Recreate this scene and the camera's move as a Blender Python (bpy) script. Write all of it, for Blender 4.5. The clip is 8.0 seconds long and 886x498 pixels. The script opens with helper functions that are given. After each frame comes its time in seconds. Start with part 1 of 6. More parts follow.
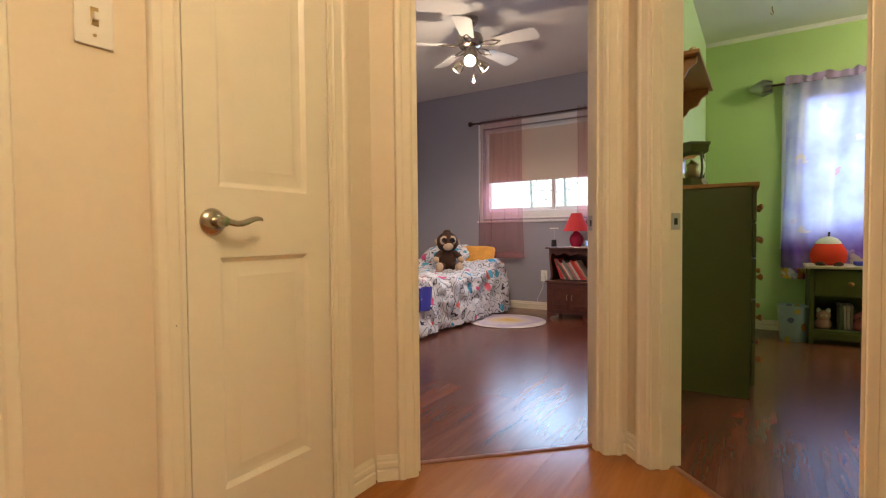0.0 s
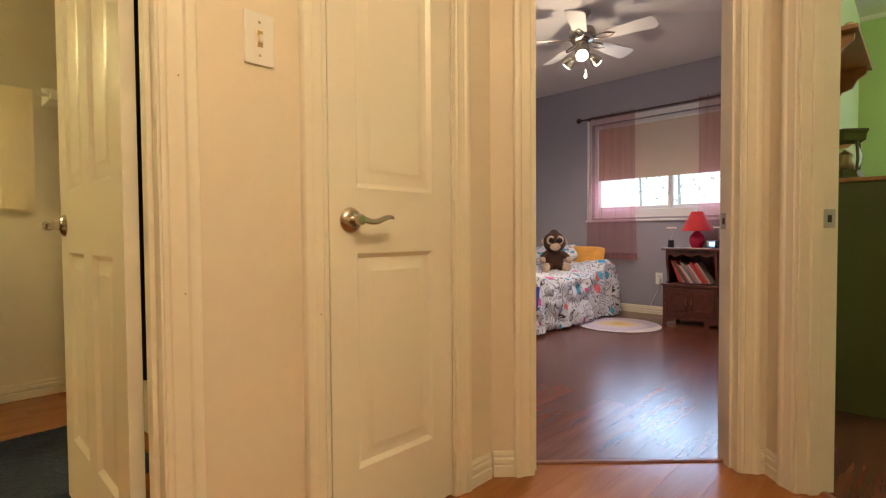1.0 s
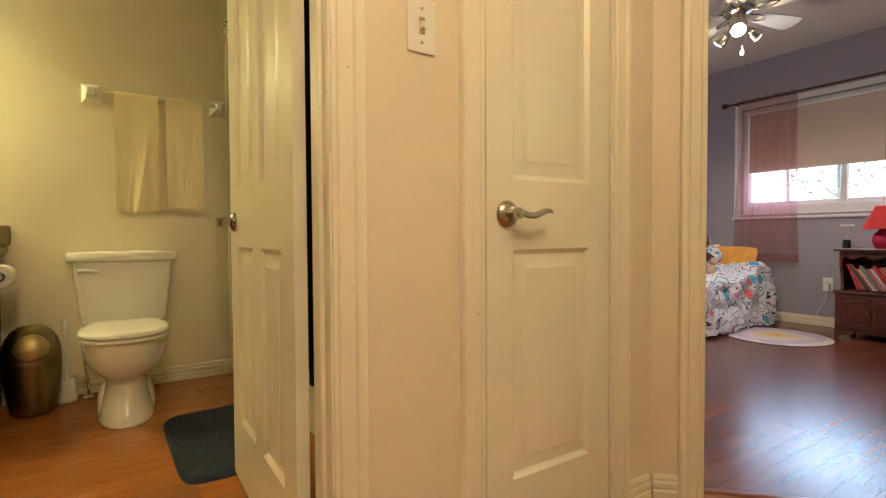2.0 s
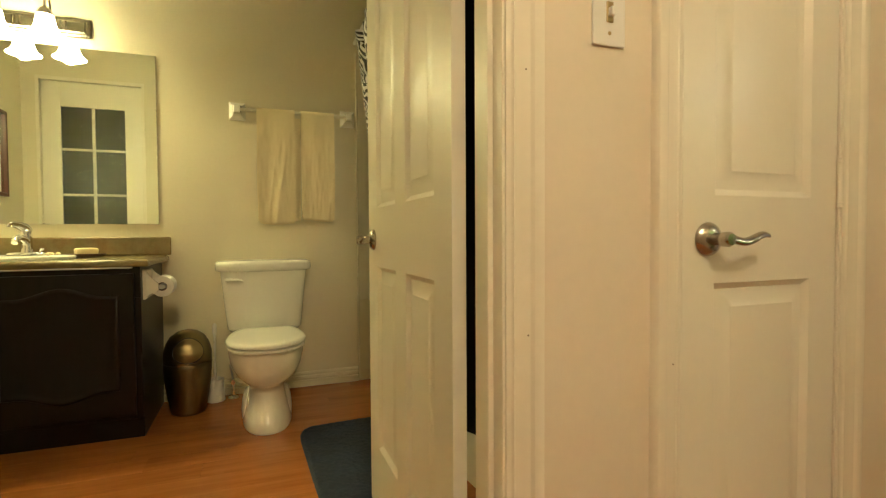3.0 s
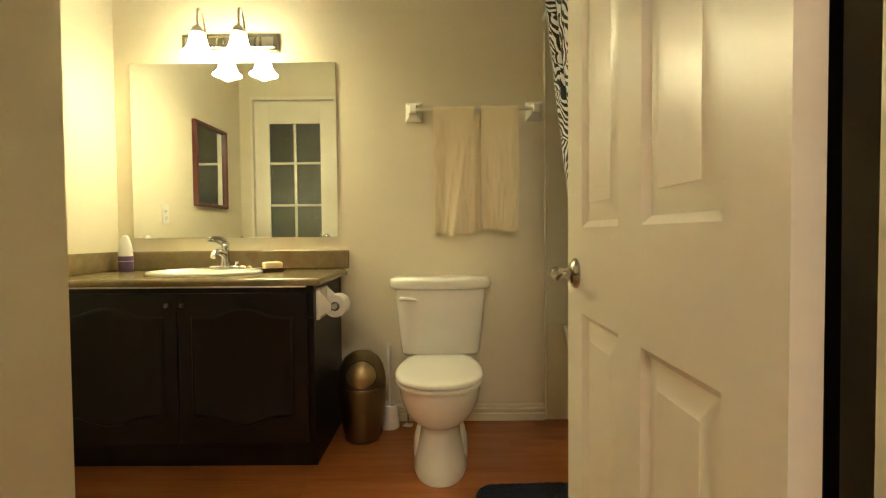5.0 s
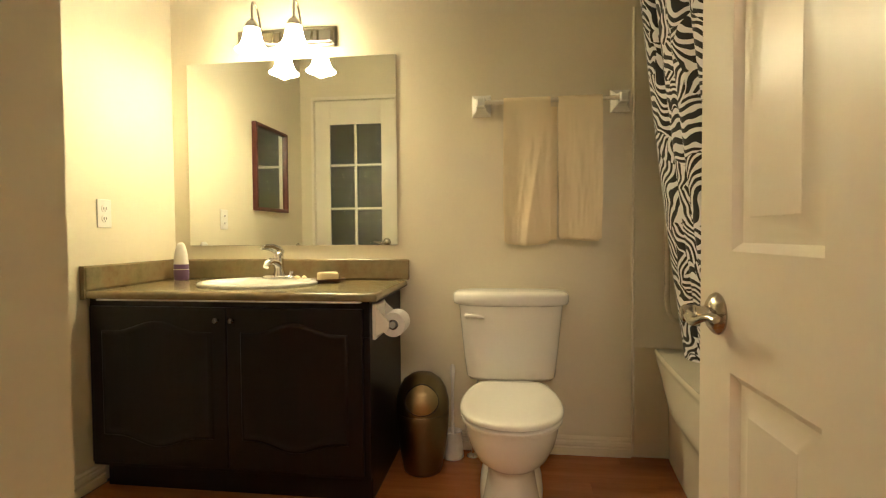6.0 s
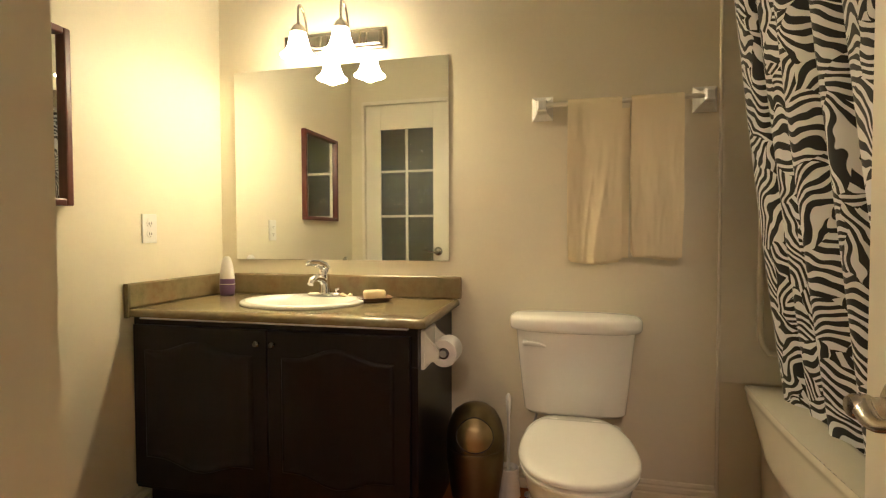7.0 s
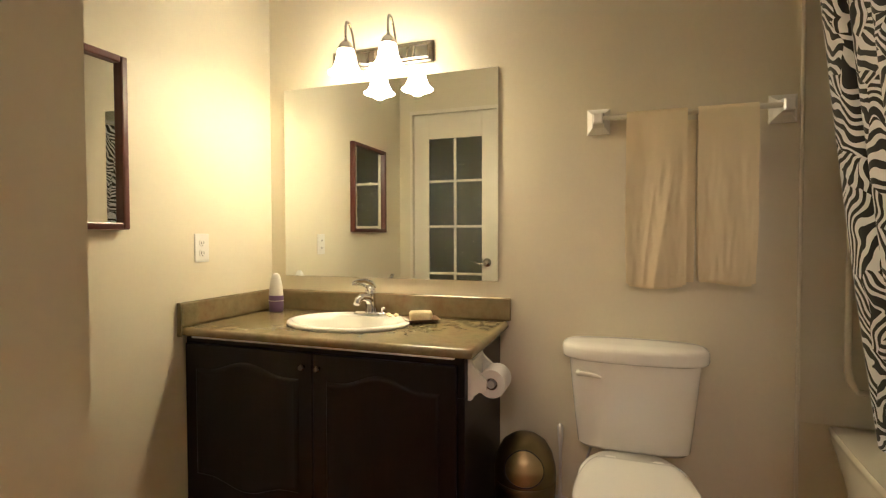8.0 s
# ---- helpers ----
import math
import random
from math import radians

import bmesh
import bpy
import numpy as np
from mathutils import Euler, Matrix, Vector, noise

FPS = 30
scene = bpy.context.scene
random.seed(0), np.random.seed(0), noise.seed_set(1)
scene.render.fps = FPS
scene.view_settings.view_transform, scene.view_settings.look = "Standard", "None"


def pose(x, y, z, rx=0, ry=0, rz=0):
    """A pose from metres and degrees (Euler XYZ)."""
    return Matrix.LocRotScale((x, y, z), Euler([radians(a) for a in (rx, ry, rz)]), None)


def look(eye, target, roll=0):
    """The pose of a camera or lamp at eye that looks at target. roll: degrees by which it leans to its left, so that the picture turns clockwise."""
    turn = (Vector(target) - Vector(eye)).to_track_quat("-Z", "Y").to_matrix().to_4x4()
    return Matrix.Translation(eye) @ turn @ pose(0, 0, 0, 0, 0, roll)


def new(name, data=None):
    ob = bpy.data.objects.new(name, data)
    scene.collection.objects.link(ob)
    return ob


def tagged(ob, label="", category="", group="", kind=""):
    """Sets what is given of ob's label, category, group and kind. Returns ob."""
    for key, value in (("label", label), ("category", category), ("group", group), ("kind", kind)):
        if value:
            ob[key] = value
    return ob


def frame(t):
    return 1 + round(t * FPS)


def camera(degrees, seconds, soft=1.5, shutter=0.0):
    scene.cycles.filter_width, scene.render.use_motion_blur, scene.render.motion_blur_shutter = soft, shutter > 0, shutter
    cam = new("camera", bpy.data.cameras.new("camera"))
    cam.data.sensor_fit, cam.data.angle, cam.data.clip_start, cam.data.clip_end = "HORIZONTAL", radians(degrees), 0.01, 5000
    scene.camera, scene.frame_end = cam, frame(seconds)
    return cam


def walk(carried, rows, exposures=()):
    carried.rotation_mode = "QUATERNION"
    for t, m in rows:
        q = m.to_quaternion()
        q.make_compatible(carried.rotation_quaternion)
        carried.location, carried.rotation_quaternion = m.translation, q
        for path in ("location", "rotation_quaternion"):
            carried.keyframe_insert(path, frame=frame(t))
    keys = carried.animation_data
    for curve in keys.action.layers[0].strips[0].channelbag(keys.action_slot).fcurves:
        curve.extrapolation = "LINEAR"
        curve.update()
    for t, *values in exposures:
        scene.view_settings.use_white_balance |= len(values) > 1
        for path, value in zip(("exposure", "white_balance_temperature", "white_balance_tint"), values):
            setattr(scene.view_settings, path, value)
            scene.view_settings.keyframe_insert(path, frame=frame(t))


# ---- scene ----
cam = camera(83.8, 8.0, soft=1.2)
PATH = [
    (0, (0.07, 0.083, 0.864), (-1.014, 1.762, 0.801), -0.5),
    (0.5, (0.061, 0.058, 0.863), (-1.18, 1.625, 0.801), -0.4),
    (1, (0.032, 0.027, 0.857), (-1.366, 1.456, 0.799), -0.4),
    (1.5, (-0.024, 0.008, 0.849), (-1.572, 1.274, 0.791), -0.3),
    (2, (-0.113, -0.007, 0.846), (-1.793, 1.076, 0.789), -0.3),
    (2.2, (-0.163, -0.016, 0.855), (-1.891, 0.988, 0.801), -0.2),
    (3.5, (-0.423, -0.051, 0.942), (-2.353, 0.471, 0.876), -0.6),
    (4, (-0.543, -0.009, 0.967), (-2.513, 0.333, 0.9), -0.7),
    (4.5, (-0.667, 0.019, 0.974), (-2.66, 0.181, 0.909), -0.6),
    (5, (-0.803, 0.018, 0.983), (-2.802, 0.006, 0.922), -0.5),
    (6.5, (-1.176, -0.052, 1.052), (-3.143, -0.41, 0.992), -0.3),
    (7, (-1.255, -0.066, 1.089), (-3.2, -0.53, 1.031), -0.2),
    (7.5, (-1.299, -0.077, 1.134), (-3.216, -0.643, 1.077), -0.2),
    (8, (-1.329, -0.082, 1.169), (-3.219, -0.736, 1.113), -0.1),
]
EXPOSURES = [(0, 1.12, 6320, 12), (2.2, 1.06, 6100, 6), (3.5, 1.02, 5650, -1), (5, 1.08, 5400, 13), (6.5, 1.02, 5380, 26), (8, 0.82, 5150, 31)]
walk(cam, [(t, look(eye, target, roll)) for t, eye, target, roll in PATH], EXPOSURES)

# ---- light ----
world = bpy.data.worlds.new("sky")
scene.world = world
world.use_nodes = True
wn = world.node_tree
sky = wn.nodes.new("ShaderNodeTexSky")
sky.sky_type, sky.sun_disc = "NISHITA", False
sky.sun_elevation, sky.sun_rotation = radians(38), radians(20)
sky.dust_density, sky.air_density = 1.0, 1.0
wn.links.new(sky.outputs[0], wn.nodes["Background"].inputs[0])
wn.nodes["Background"].inputs[1].default_value = 0.15


def lamp(name, kind, place, watts, colour, size=0.1, target=None):
    data = bpy.data.lights.new(name, kind)
    data.energy, data.color = watts, colour
    if kind == "POINT":
        data.shadow_soft_size = size
    ob = new(name, data)
    ob.matrix_world = look(place, target) if target else Matrix.Translation(place)
    return ob


sun = lamp("sun", "SUN", (0, 0, 9), 4.5, (1, 0.96, 0.9), target=(0.5, 1.5, 0))
sun.data.angle = radians(12)
WARM = (1.0, 0.77, 0.47)
lamp("hall_ceiling_lamp", "POINT", (0.45, 0.0, 2.4), 21, WARM, 0.14)
fan_light = lamp("fan_bulb_light", "SPOT", (-1.88, 3.48, 2.1), 36.0, (1.0, 0.78, 0.55), target=(-1.88, 3.485, 0))
fan_light.data.spot_size, fan_light.data.spot_blend, fan_light.data.shadow_soft_size = radians(172), 0.6, 0.05
lamp("fan_glow_light", "POINT", (-1.95, 3.4, 1.98), 5.5, (1.0, 0.78, 0.55), 0.04)
for y in (-1.175, -0.975):
    lamp("vanity_bulb_light", "POINT", (-3.217, y, 1.868), 4.7, (1.0, 0.78, 0.31), 0.035)
lamp("green_room_lamp", "POINT", (1.55, 4.2, 2.3), 17, (1.0, 0.83, 0.55), 0.1)


def window_light(name, place, target, w, h, watts):
    ob = lamp(name, "AREA", place, watts, (0.5, 0.72, 1.0), target=target)
    ob.data.shape, ob.data.size, ob.data.size_y, ob.data.spread = "RECTANGLE", w, h, radians(105)


window_light("bedroom_window_light", (-1.9, 5.36, 1.23), (-1.9, 4, 1.0), 1.5, 0.42, 6.5)
window_light("green_window_light", (0.97, 5.27, 1.4), (1.0, 4, 1.2), 1.2, 1.1, 7)


# ---- materials ----
def shader(name, rough=0.5, metal=0.0, **extra):
    m = bpy.data.materials.new(name)
    m.use_nodes = True
    b = m.node_tree.nodes["Principled BSDF"]
    b.inputs["Roughness"].default_value = rough
    b.inputs["Metallic"].default_value = metal
    for key, value in extra.items():
        b.inputs[key.replace("_", " ")].default_value = value
    return m, m.node_tree, b


def node(t, kind, **values):
    n = t.nodes.new(kind)
    for key, value in values.items():
        if key in n.inputs:
            n.inputs[key].default_value = value
    return n


def coords(t, scale=(1, 1, 1), which="Object"):
    tc = t.nodes.new("ShaderNodeTexCoord")
    mp = t.nodes.new("ShaderNodeMapping")
    mp.inputs["Scale"].default_value = scale
    t.links.new(tc.outputs[which], mp.inputs["Vector"])
    return mp.outputs["Vector"]


def ramp(t, fac, stops):
    r = t.nodes.new("ShaderNodeValToRGB")
    e = r.color_ramp.elements
    while len(e) < len(stops):
        e.new(0.5)
    for el, (p, c) in zip(e, stops):
        el.position, el.color = p, (*c, 1) if len(c) == 3 else c
    t.links.new(fac, r.inputs[0])
    return r.outputs[0]


def mixed(t, fac, a, b, mode="MIX"):
    n = t.nodes.new("ShaderNodeMix")
    n.data_type, n.blend_type = "RGBA", mode
    for sock, v in ((n.inputs[0], fac), (n.inputs[6], a), (n.inputs[7], b)):
        if isinstance(v, (int, float)):
            sock.default_value = v
        elif isinstance(v, tuple):
            sock.default_value = (*v, 1)
        else:
            t.links.new(v, sock)
    return n.outputs[2]


def math_node(t, op, a, b=0.0):
    n = t.nodes.new("ShaderNodeMath")
    n.operation = op
    for sock, v in ((n.inputs[0], a), (n.inputs[1], b)):
        if isinstance(v, (int, float)):
            sock.default_value = v
        else:
            t.links.new(v, sock)
    return n.outputs[0]


def noise_fac(t, vec, scale, detail=3, rough=0.55):
    n = node(t, "ShaderNodeTexNoise", Scale=scale, Detail=detail, Roughness=rough)
    t.links.new(vec, n.inputs["Vector"])
    return n.outputs["Fac"]


def bump(t, b, height, strength, distance=0.002):
    n = node(t, "ShaderNodeBump", Strength=strength, Distance=distance)
    t.links.new(height, n.inputs["Height"])
    t.links.new(n.outputs[0], b.inputs["Normal"])


def tone(c, k):
    return tuple(min(1.0, v * k) for v in c)


def surface(name, colour, rough=0.5, metal=0.0, vary=0.08, coarse=1.5, fine=60, relief=0.1, depth=0.001, **extra):
    """A plain coat with stains at one scale, grain at another, and fine relief."""
    m, t, b = shader(name, rough, metal, **extra)
    v = coords(t)
    big, small = noise_fac(t, v, coarse, 4), noise_fac(t, v, fine, 3)
    c = ramp(t, big, [(0.3, tone(colour, 1 - vary)), (0.7, tone(colour, 1 + vary))])
    c = mixed(t, 0.35, c, ramp(t, small, [(0.3, tone(colour, 1 - vary)), (0.7, tone(colour, 1 + vary))]))
    t.links.new(c, b.inputs["Base Color"])
    r = t.nodes.new("ShaderNodeMapRange")
    r.inputs["To Min"].default_value, r.inputs["To Max"].default_value = rough * 0.82, min(1, rough * 1.2)
    t.links.new(big, r.inputs[0])
    t.links.new(r.outputs[0], b.inputs["Roughness"])
    if relief:
        bump(t, b, small, relief, depth)
    return m


def wood(name, dark, light, rough=0.3, grain=(14, 1.2, 14), per_piece=0.25, relief=0.05, coat=0.0):
    """Wood with the grain along y, each piece a little different."""
    m, t, b = shader(name, rough)
    info = t.nodes.new("ShaderNodeObjectInfo")
    v = coords(t, grain)
    shift = t.nodes.new("ShaderNodeVectorMath")
    shift.operation = "ADD"
    t.links.new(v, shift.inputs[0])
    jump = math_node(t, "MULTIPLY", info.outputs["Random"], 37.0)
    t.links.new(jump, shift.inputs[1])
    g = noise_fac(t, shift.outputs[0], 1.6, 6, 0.62)
    f = noise_fac(t, shift.outputs[0], 9, 3)
    c = ramp(t, g, [(0.25, dark), (0.75, light)])
    c = mixed(t, 0.14, c, ramp(t, f, [(0.35, dark), (0.65, light)]))
    hsv = t.nodes.new("ShaderNodeHueSaturation")
    val = t.nodes.new("ShaderNodeMapRange")
    val.inputs["To Min"].default_value, val.inputs["To Max"].default_value = 1 - per_piece, 1 + per_piece
    t.links.new(info.outputs["Random"], val.inputs[0])
    t.links.new(val.outputs[0], hsv.inputs["Value"])
    t.links.new(c, hsv.inputs["Color"])
    t.links.new(hsv.outputs[0], b.inputs["Base Color"])
    bump(t, b, f, relief, 0.001)
    b.inputs["Coat Weight"].default_value = coat
    b.inputs["Coat Roughness"].default_value = 0.25
    return m


def metal(name, colour, rough=0.25):
    return surface(name, colour, rough, 1.0, vary=0.06, coarse=20, fine=200, relief=0.02)


def glowing(name, colour, strength):
    m, t, b = shader(name, 0.3)
    b.inputs["Base Color"].default_value = (0.9, 0.88, 0.82, 1)
    b.inputs["Emission Color"].default_value = (*colour, 1)
    b.inputs["Emission Strength"].default_value = strength
    return m


def glass(name, rough=0.0, colour=(1, 1, 1)):
    m, t, b = shader(name, rough)
    b.inputs["Base Color"].default_value = (*colour, 1)
    b.inputs["Transmission Weight"].default_value = 1.0
    b.inputs["IOR"].default_value = 1.45
    return m


def sheer(name, colour, through_share, stripe=34, rough=0.8):
    """Thin woven cloth that lets part of the light straight through."""
    m, t, b = shader(name, rough)
    v = coords(t, (1, 1, 0.04))
    n = noise_fac(t, v, stripe, 3)
    b.inputs["Base Color"].default_value = (*colour, 1)
    out = t.nodes["Material Output"]
    tr = t.nodes.new("ShaderNodeBsdfTransparent")
    tl = node(t, "ShaderNodeBsdfTranslucent", Color=(*colour, 1))
    half = t.nodes.new("ShaderNodeMixShader")
    half.inputs[0].default_value = 0.5
    t.links.new(b.outputs[0], half.inputs[1])
    t.links.new(tl.outputs[0], half.inputs[2])
    mx = t.nodes.new("ShaderNodeMixShader")
    f = t.nodes.new("ShaderNodeMapRange")
    f.inputs["To Min"].default_value, f.inputs["To Max"].default_value = through_share - 0.14, through_share + 0.14
    t.links.new(n, f.inputs[0])
    t.links.new(f.outputs[0], mx.inputs[0])
    t.links.new(half.outputs[0], mx.inputs[1])
    t.links.new(tr.outputs[0], mx.inputs[2])
    t.links.new(mx.outputs[0], out.inputs[0])
    return m


M_HALL = surface("hall_paint", (0.78, 0.69, 0.55), 0.6, vary=0.03, relief=0.12)
M_BATH = surface("bath_paint", (0.775, 0.71, 0.53), 0.5, vary=0.03, relief=0.12)
M_PURPLE = surface("grey_violet_paint", (0.36, 0.35, 0.42), 0.6, vary=0.03, relief=0.1)
M_GREEN = surface("green_paint", (0.44, 0.62, 0.25), 0.6, vary=0.04, relief=0.1)
M_PALE = surface("pale_green_paint", (0.56, 0.74, 0.43), 0.6, vary=0.04, relief=0.1)
M_CEIL = surface("ceiling_paint", (0.78, 0.76, 0.73), 0.8, vary=0.03, fine=120, relief=0.4)
M_TRIM = surface("cream_gloss_paint", (0.84, 0.78, 0.64), 0.38, vary=0.03, relief=0.06)
M_DOOR = surface("white_door_paint", (0.84, 0.79, 0.66), 0.33, vary=0.02, fine=90, relief=0.08)
M_PORC = surface("white_porcelain", (0.9, 0.88, 0.8), 0.12, vary=0.02, relief=0.0)
M_ACRYL = surface("white_acrylic", (0.82, 0.775, 0.63), 0.25, vary=0.02, relief=0.0)
M_NICKEL = metal("satin_nickel", (0.5, 0.46, 0.385), 0.25)
M_CHROME = metal("chrome", (0.8, 0.8, 0.8), 0.08)
M_BRASS = metal("aged_brass", (0.5, 0.38, 0.2), 0.3)
M_KNOB = metal("dark_glassy_knob", (0.12, 0.11, 0.1), 0.08)
M_BRONZE = metal("bronze_bin_metal", (0.24, 0.19, 0.1), 0.38)
M_OAK = wood("orange_laminate", (0.3, 0.095, 0.018), (0.47, 0.17, 0.037), 0.24, per_piece=0.1)
M_CHERRY = wood("dark_cherry_laminate", (0.085, 0.024, 0.015), (0.24, 0.076, 0.042), 0.25, per_piece=0.25, relief=0.0, coat=0.3)
M_SUB = surface("subfloor", (0.05, 0.025, 0.015), 0.9)
M_STRIP = wood("threshold_wood", (0.16, 0.06, 0.03), (0.3, 0.12, 0.06), 0.3)
M_DARKWOOD = wood("espresso_wood", (0.004, 0.0018, 0.0012), (0.0095, 0.0042, 0.0026), 0.38, grain=(14, 14, 1.2), per_piece=0.1)
M_DARKWOOD.node_tree.nodes["Principled BSDF"].inputs["Specular IOR Level"].default_value = 0.3
M_REDWOOD = wood("mahogany_wood", (0.06, 0.017, 0.01), (0.15, 0.045, 0.025), 0.3, grain=(10, 1.5, 10), per_piece=0.1)
M_PINE = wood("orange_pine", (0.3, 0.12, 0.03), (0.5, 0.22, 0.07), 0.4, grain=(10, 1.5, 10), per_piece=0.1)
M_DGREEN = surface("dark_green_paint", (0.075, 0.088, 0.02), 0.35, vary=0.1, relief=0.08)
M_BLACK = surface("black_plastic", (0.015, 0.015, 0.016), 0.4, vary=0.1)
M_WHITE = surface("white_plastic", (0.82, 0.8, 0.74), 0.35, vary=0.02)
M_GLASS = glass("window_glass")
M_FROST = glass("frosted_glass", 0.12, (0.6, 0.64, 0.68))
ft = M_FROST.node_tree
bump(ft, ft.nodes["Principled BSDF"], noise_fac(ft, coords(ft), 75, 3), 0.9, 0.006)
M_SILVER = surface("silver_plastic", (0.5, 0.5, 0.5), 0.35, 0.4)
M_DARKROD = metal("dark_bronze_rod", (0.09, 0.06, 0.05), 0.4)
M_TOWEL = surface("cream_terry_cloth", (0.9, 0.785, 0.51), 0.85, vary=0.05, fine=400, relief=0.5, depth=0.002)
M_SHADE = glowing("lit_white_glass", (1.0, 0.83, 0.4), 22.5)
M_BULB = glowing("lit_fan_glass", (1.0, 0.84, 0.64), 14)
M_PINK = sheer("sheer_rose_cloth", (0.56, 0.2, 0.22), 0.6)
M_RED = surface("red_cloth_shade", (0.6, 0.03, 0.04), 0.7, vary=0.1, fine=200)


def mirror_material():
    m, t, b = shader("silvered_glass", 0.012, 1.0)
    b.inputs["Base Color"].default_value = (0.86, 0.88, 0.86, 1)
    return m


M_MIRROR = mirror_material()


def counter_material():
    m, t, b = shader("mottled_laminate", 0.22)
    v = coords(t)
    a, c = noise_fac(t, v, 7, 6, 0.7), noise_fac(t, v, 26, 5, 0.7)
    col = ramp(t, a, [(0.3, (0.2, 0.11, 0.045)), (0.42, (0.22, 0.155, 0.07)), (0.52, (0.23, 0.18, 0.085)), (0.64, (0.165, 0.15, 0.066)), (0.75, (0.2, 0.175, 0.08))])
    col = mixed(t, 0.35, col, ramp(t, c, [(0.3, (0.14, 0.1, 0.045)), (0.55, (0.25, 0.195, 0.095)), (0.75, (0.28, 0.18, 0.08))]))
    t.links.new(col, b.inputs["Base Color"])
    bump(t, b, c, 0.04, 0.0005)
    return m


def zebra_material():
    """White cloth with black stripes whose run turns from patch to patch."""
    m, t, b = shader("zebra_print_cloth", 0.7)
    v = coords(t, (1, 1, 1), "UV")
    warp = node(t, "ShaderNodeTexNoise", Scale=6.0, Detail=1.5)
    t.links.new(v, warp.inputs["Vector"])
    add = t.nodes.new("ShaderNodeVectorMath")
    add.operation = "MULTIPLY_ADD"
    t.links.new(warp.outputs["Color"], add.inputs[0])
    add.inputs[1].default_value = (0.2, 0.2, 0)
    t.links.new(v, add.inputs[2])
    cell = node(t, "ShaderNodeTexVoronoi", Scale=6.0)
    t.links.new(add.outputs[0], cell.inputs["Vector"])
    sep = t.nodes.new("ShaderNodeSeparateColor")
    t.links.new(cell.outputs["Color"], sep.inputs[0])
    ang = t.nodes.new("ShaderNodeMapRange")
    ang.inputs["To Min"].default_value, ang.inputs["To Max"].default_value = -1.25, 1.25
    t.links.new(sep.outputs[0], ang.inputs[0])
    rot = t.nodes.new("ShaderNodeVectorRotate")
    rot.rotation_type = "Z_AXIS"
    t.links.new(add.outputs[0], rot.inputs["Vector"])
    t.links.new(ang.outputs[0], rot.inputs["Angle"])
    wave = node(t, "ShaderNodeTexWave", Scale=10.4, Distortion=2.3, Detail=0.6)
    wave.bands_direction = "Y"
    wave.inputs["Detail Scale"].default_value = 1.3
    t.links.new(rot.outputs[0], wave.inputs["Vector"])
    col = ramp(t, wave.outputs["Fac"], [(0.5, (0.012, 0.012, 0.014)), (0.56, (0.85, 0.84, 0.86))])
    t.links.new(col, b.inputs["Base Color"])
    bump(t, b, noise_fac(t, coords(t), 300), 0.15, 0.001)
    b.inputs["Sheen Weight"].default_value = 0.2
    return m


def bedspread_material():
    """White cotton with black scribbled outlines and patches of blue, orange, pink."""
    m, t, b = shader("scribble_print_cotton", 0.85)
    v = coords(t)
    n = node(t, "ShaderNodeTexNoise", Scale=5.5, Detail=2.2)
    t.links.new(v, n.inputs["Vector"])
    w = math_node(t, "FRACT", math_node(t, "MULTIPLY", n.outputs["Fac"], 11.0))
    line = ramp(t, w, [(0.1, (0.03, 0.03, 0.045)), (0.17, (0.7, 0.71, 0.8)), (0.6, (0.78, 0.78, 0.84)), (0.97, (0.6, 0.64, 0.76)), (1.0, (0.12, 0.12, 0.16))])
    cell = node(t, "ShaderNodeTexVoronoi", Scale=8.5, Randomness=1.0)
    t.links.new(v, cell.inputs["Vector"])
    sep = t.nodes.new("ShaderNodeSeparateColor")
    t.links.new(cell.outputs["Color"], sep.inputs[0])
    tint = ramp(t, sep.outputs[0], [(0.0, (0.03, 0.33, 0.6)), (0.45, (0.1, 0.42, 0.62)), (0.55, (0.7, 0.2, 0.08)), (0.7, (0.75, 0.1, 0.28)), (1.0, (0.7, 0.12, 0.3))])
    on = math_node(t, "GREATER_THAN", sep.outputs[1], 0.48)
    near = math_node(t, "LESS_THAN", math_node(t, "ADD", cell.outputs["Distance"], math_node(t, "MULTIPLY", n.outputs["Fac"], 0.5)), 0.6)
    c = mixed(t, math_node(t, "MULTIPLY", on, near), line, tint)
    t.links.new(c, b.inputs["Base Color"])
    bump(t, b, noise_fac(t, v, 220), 0.2, 0.001)
    return m


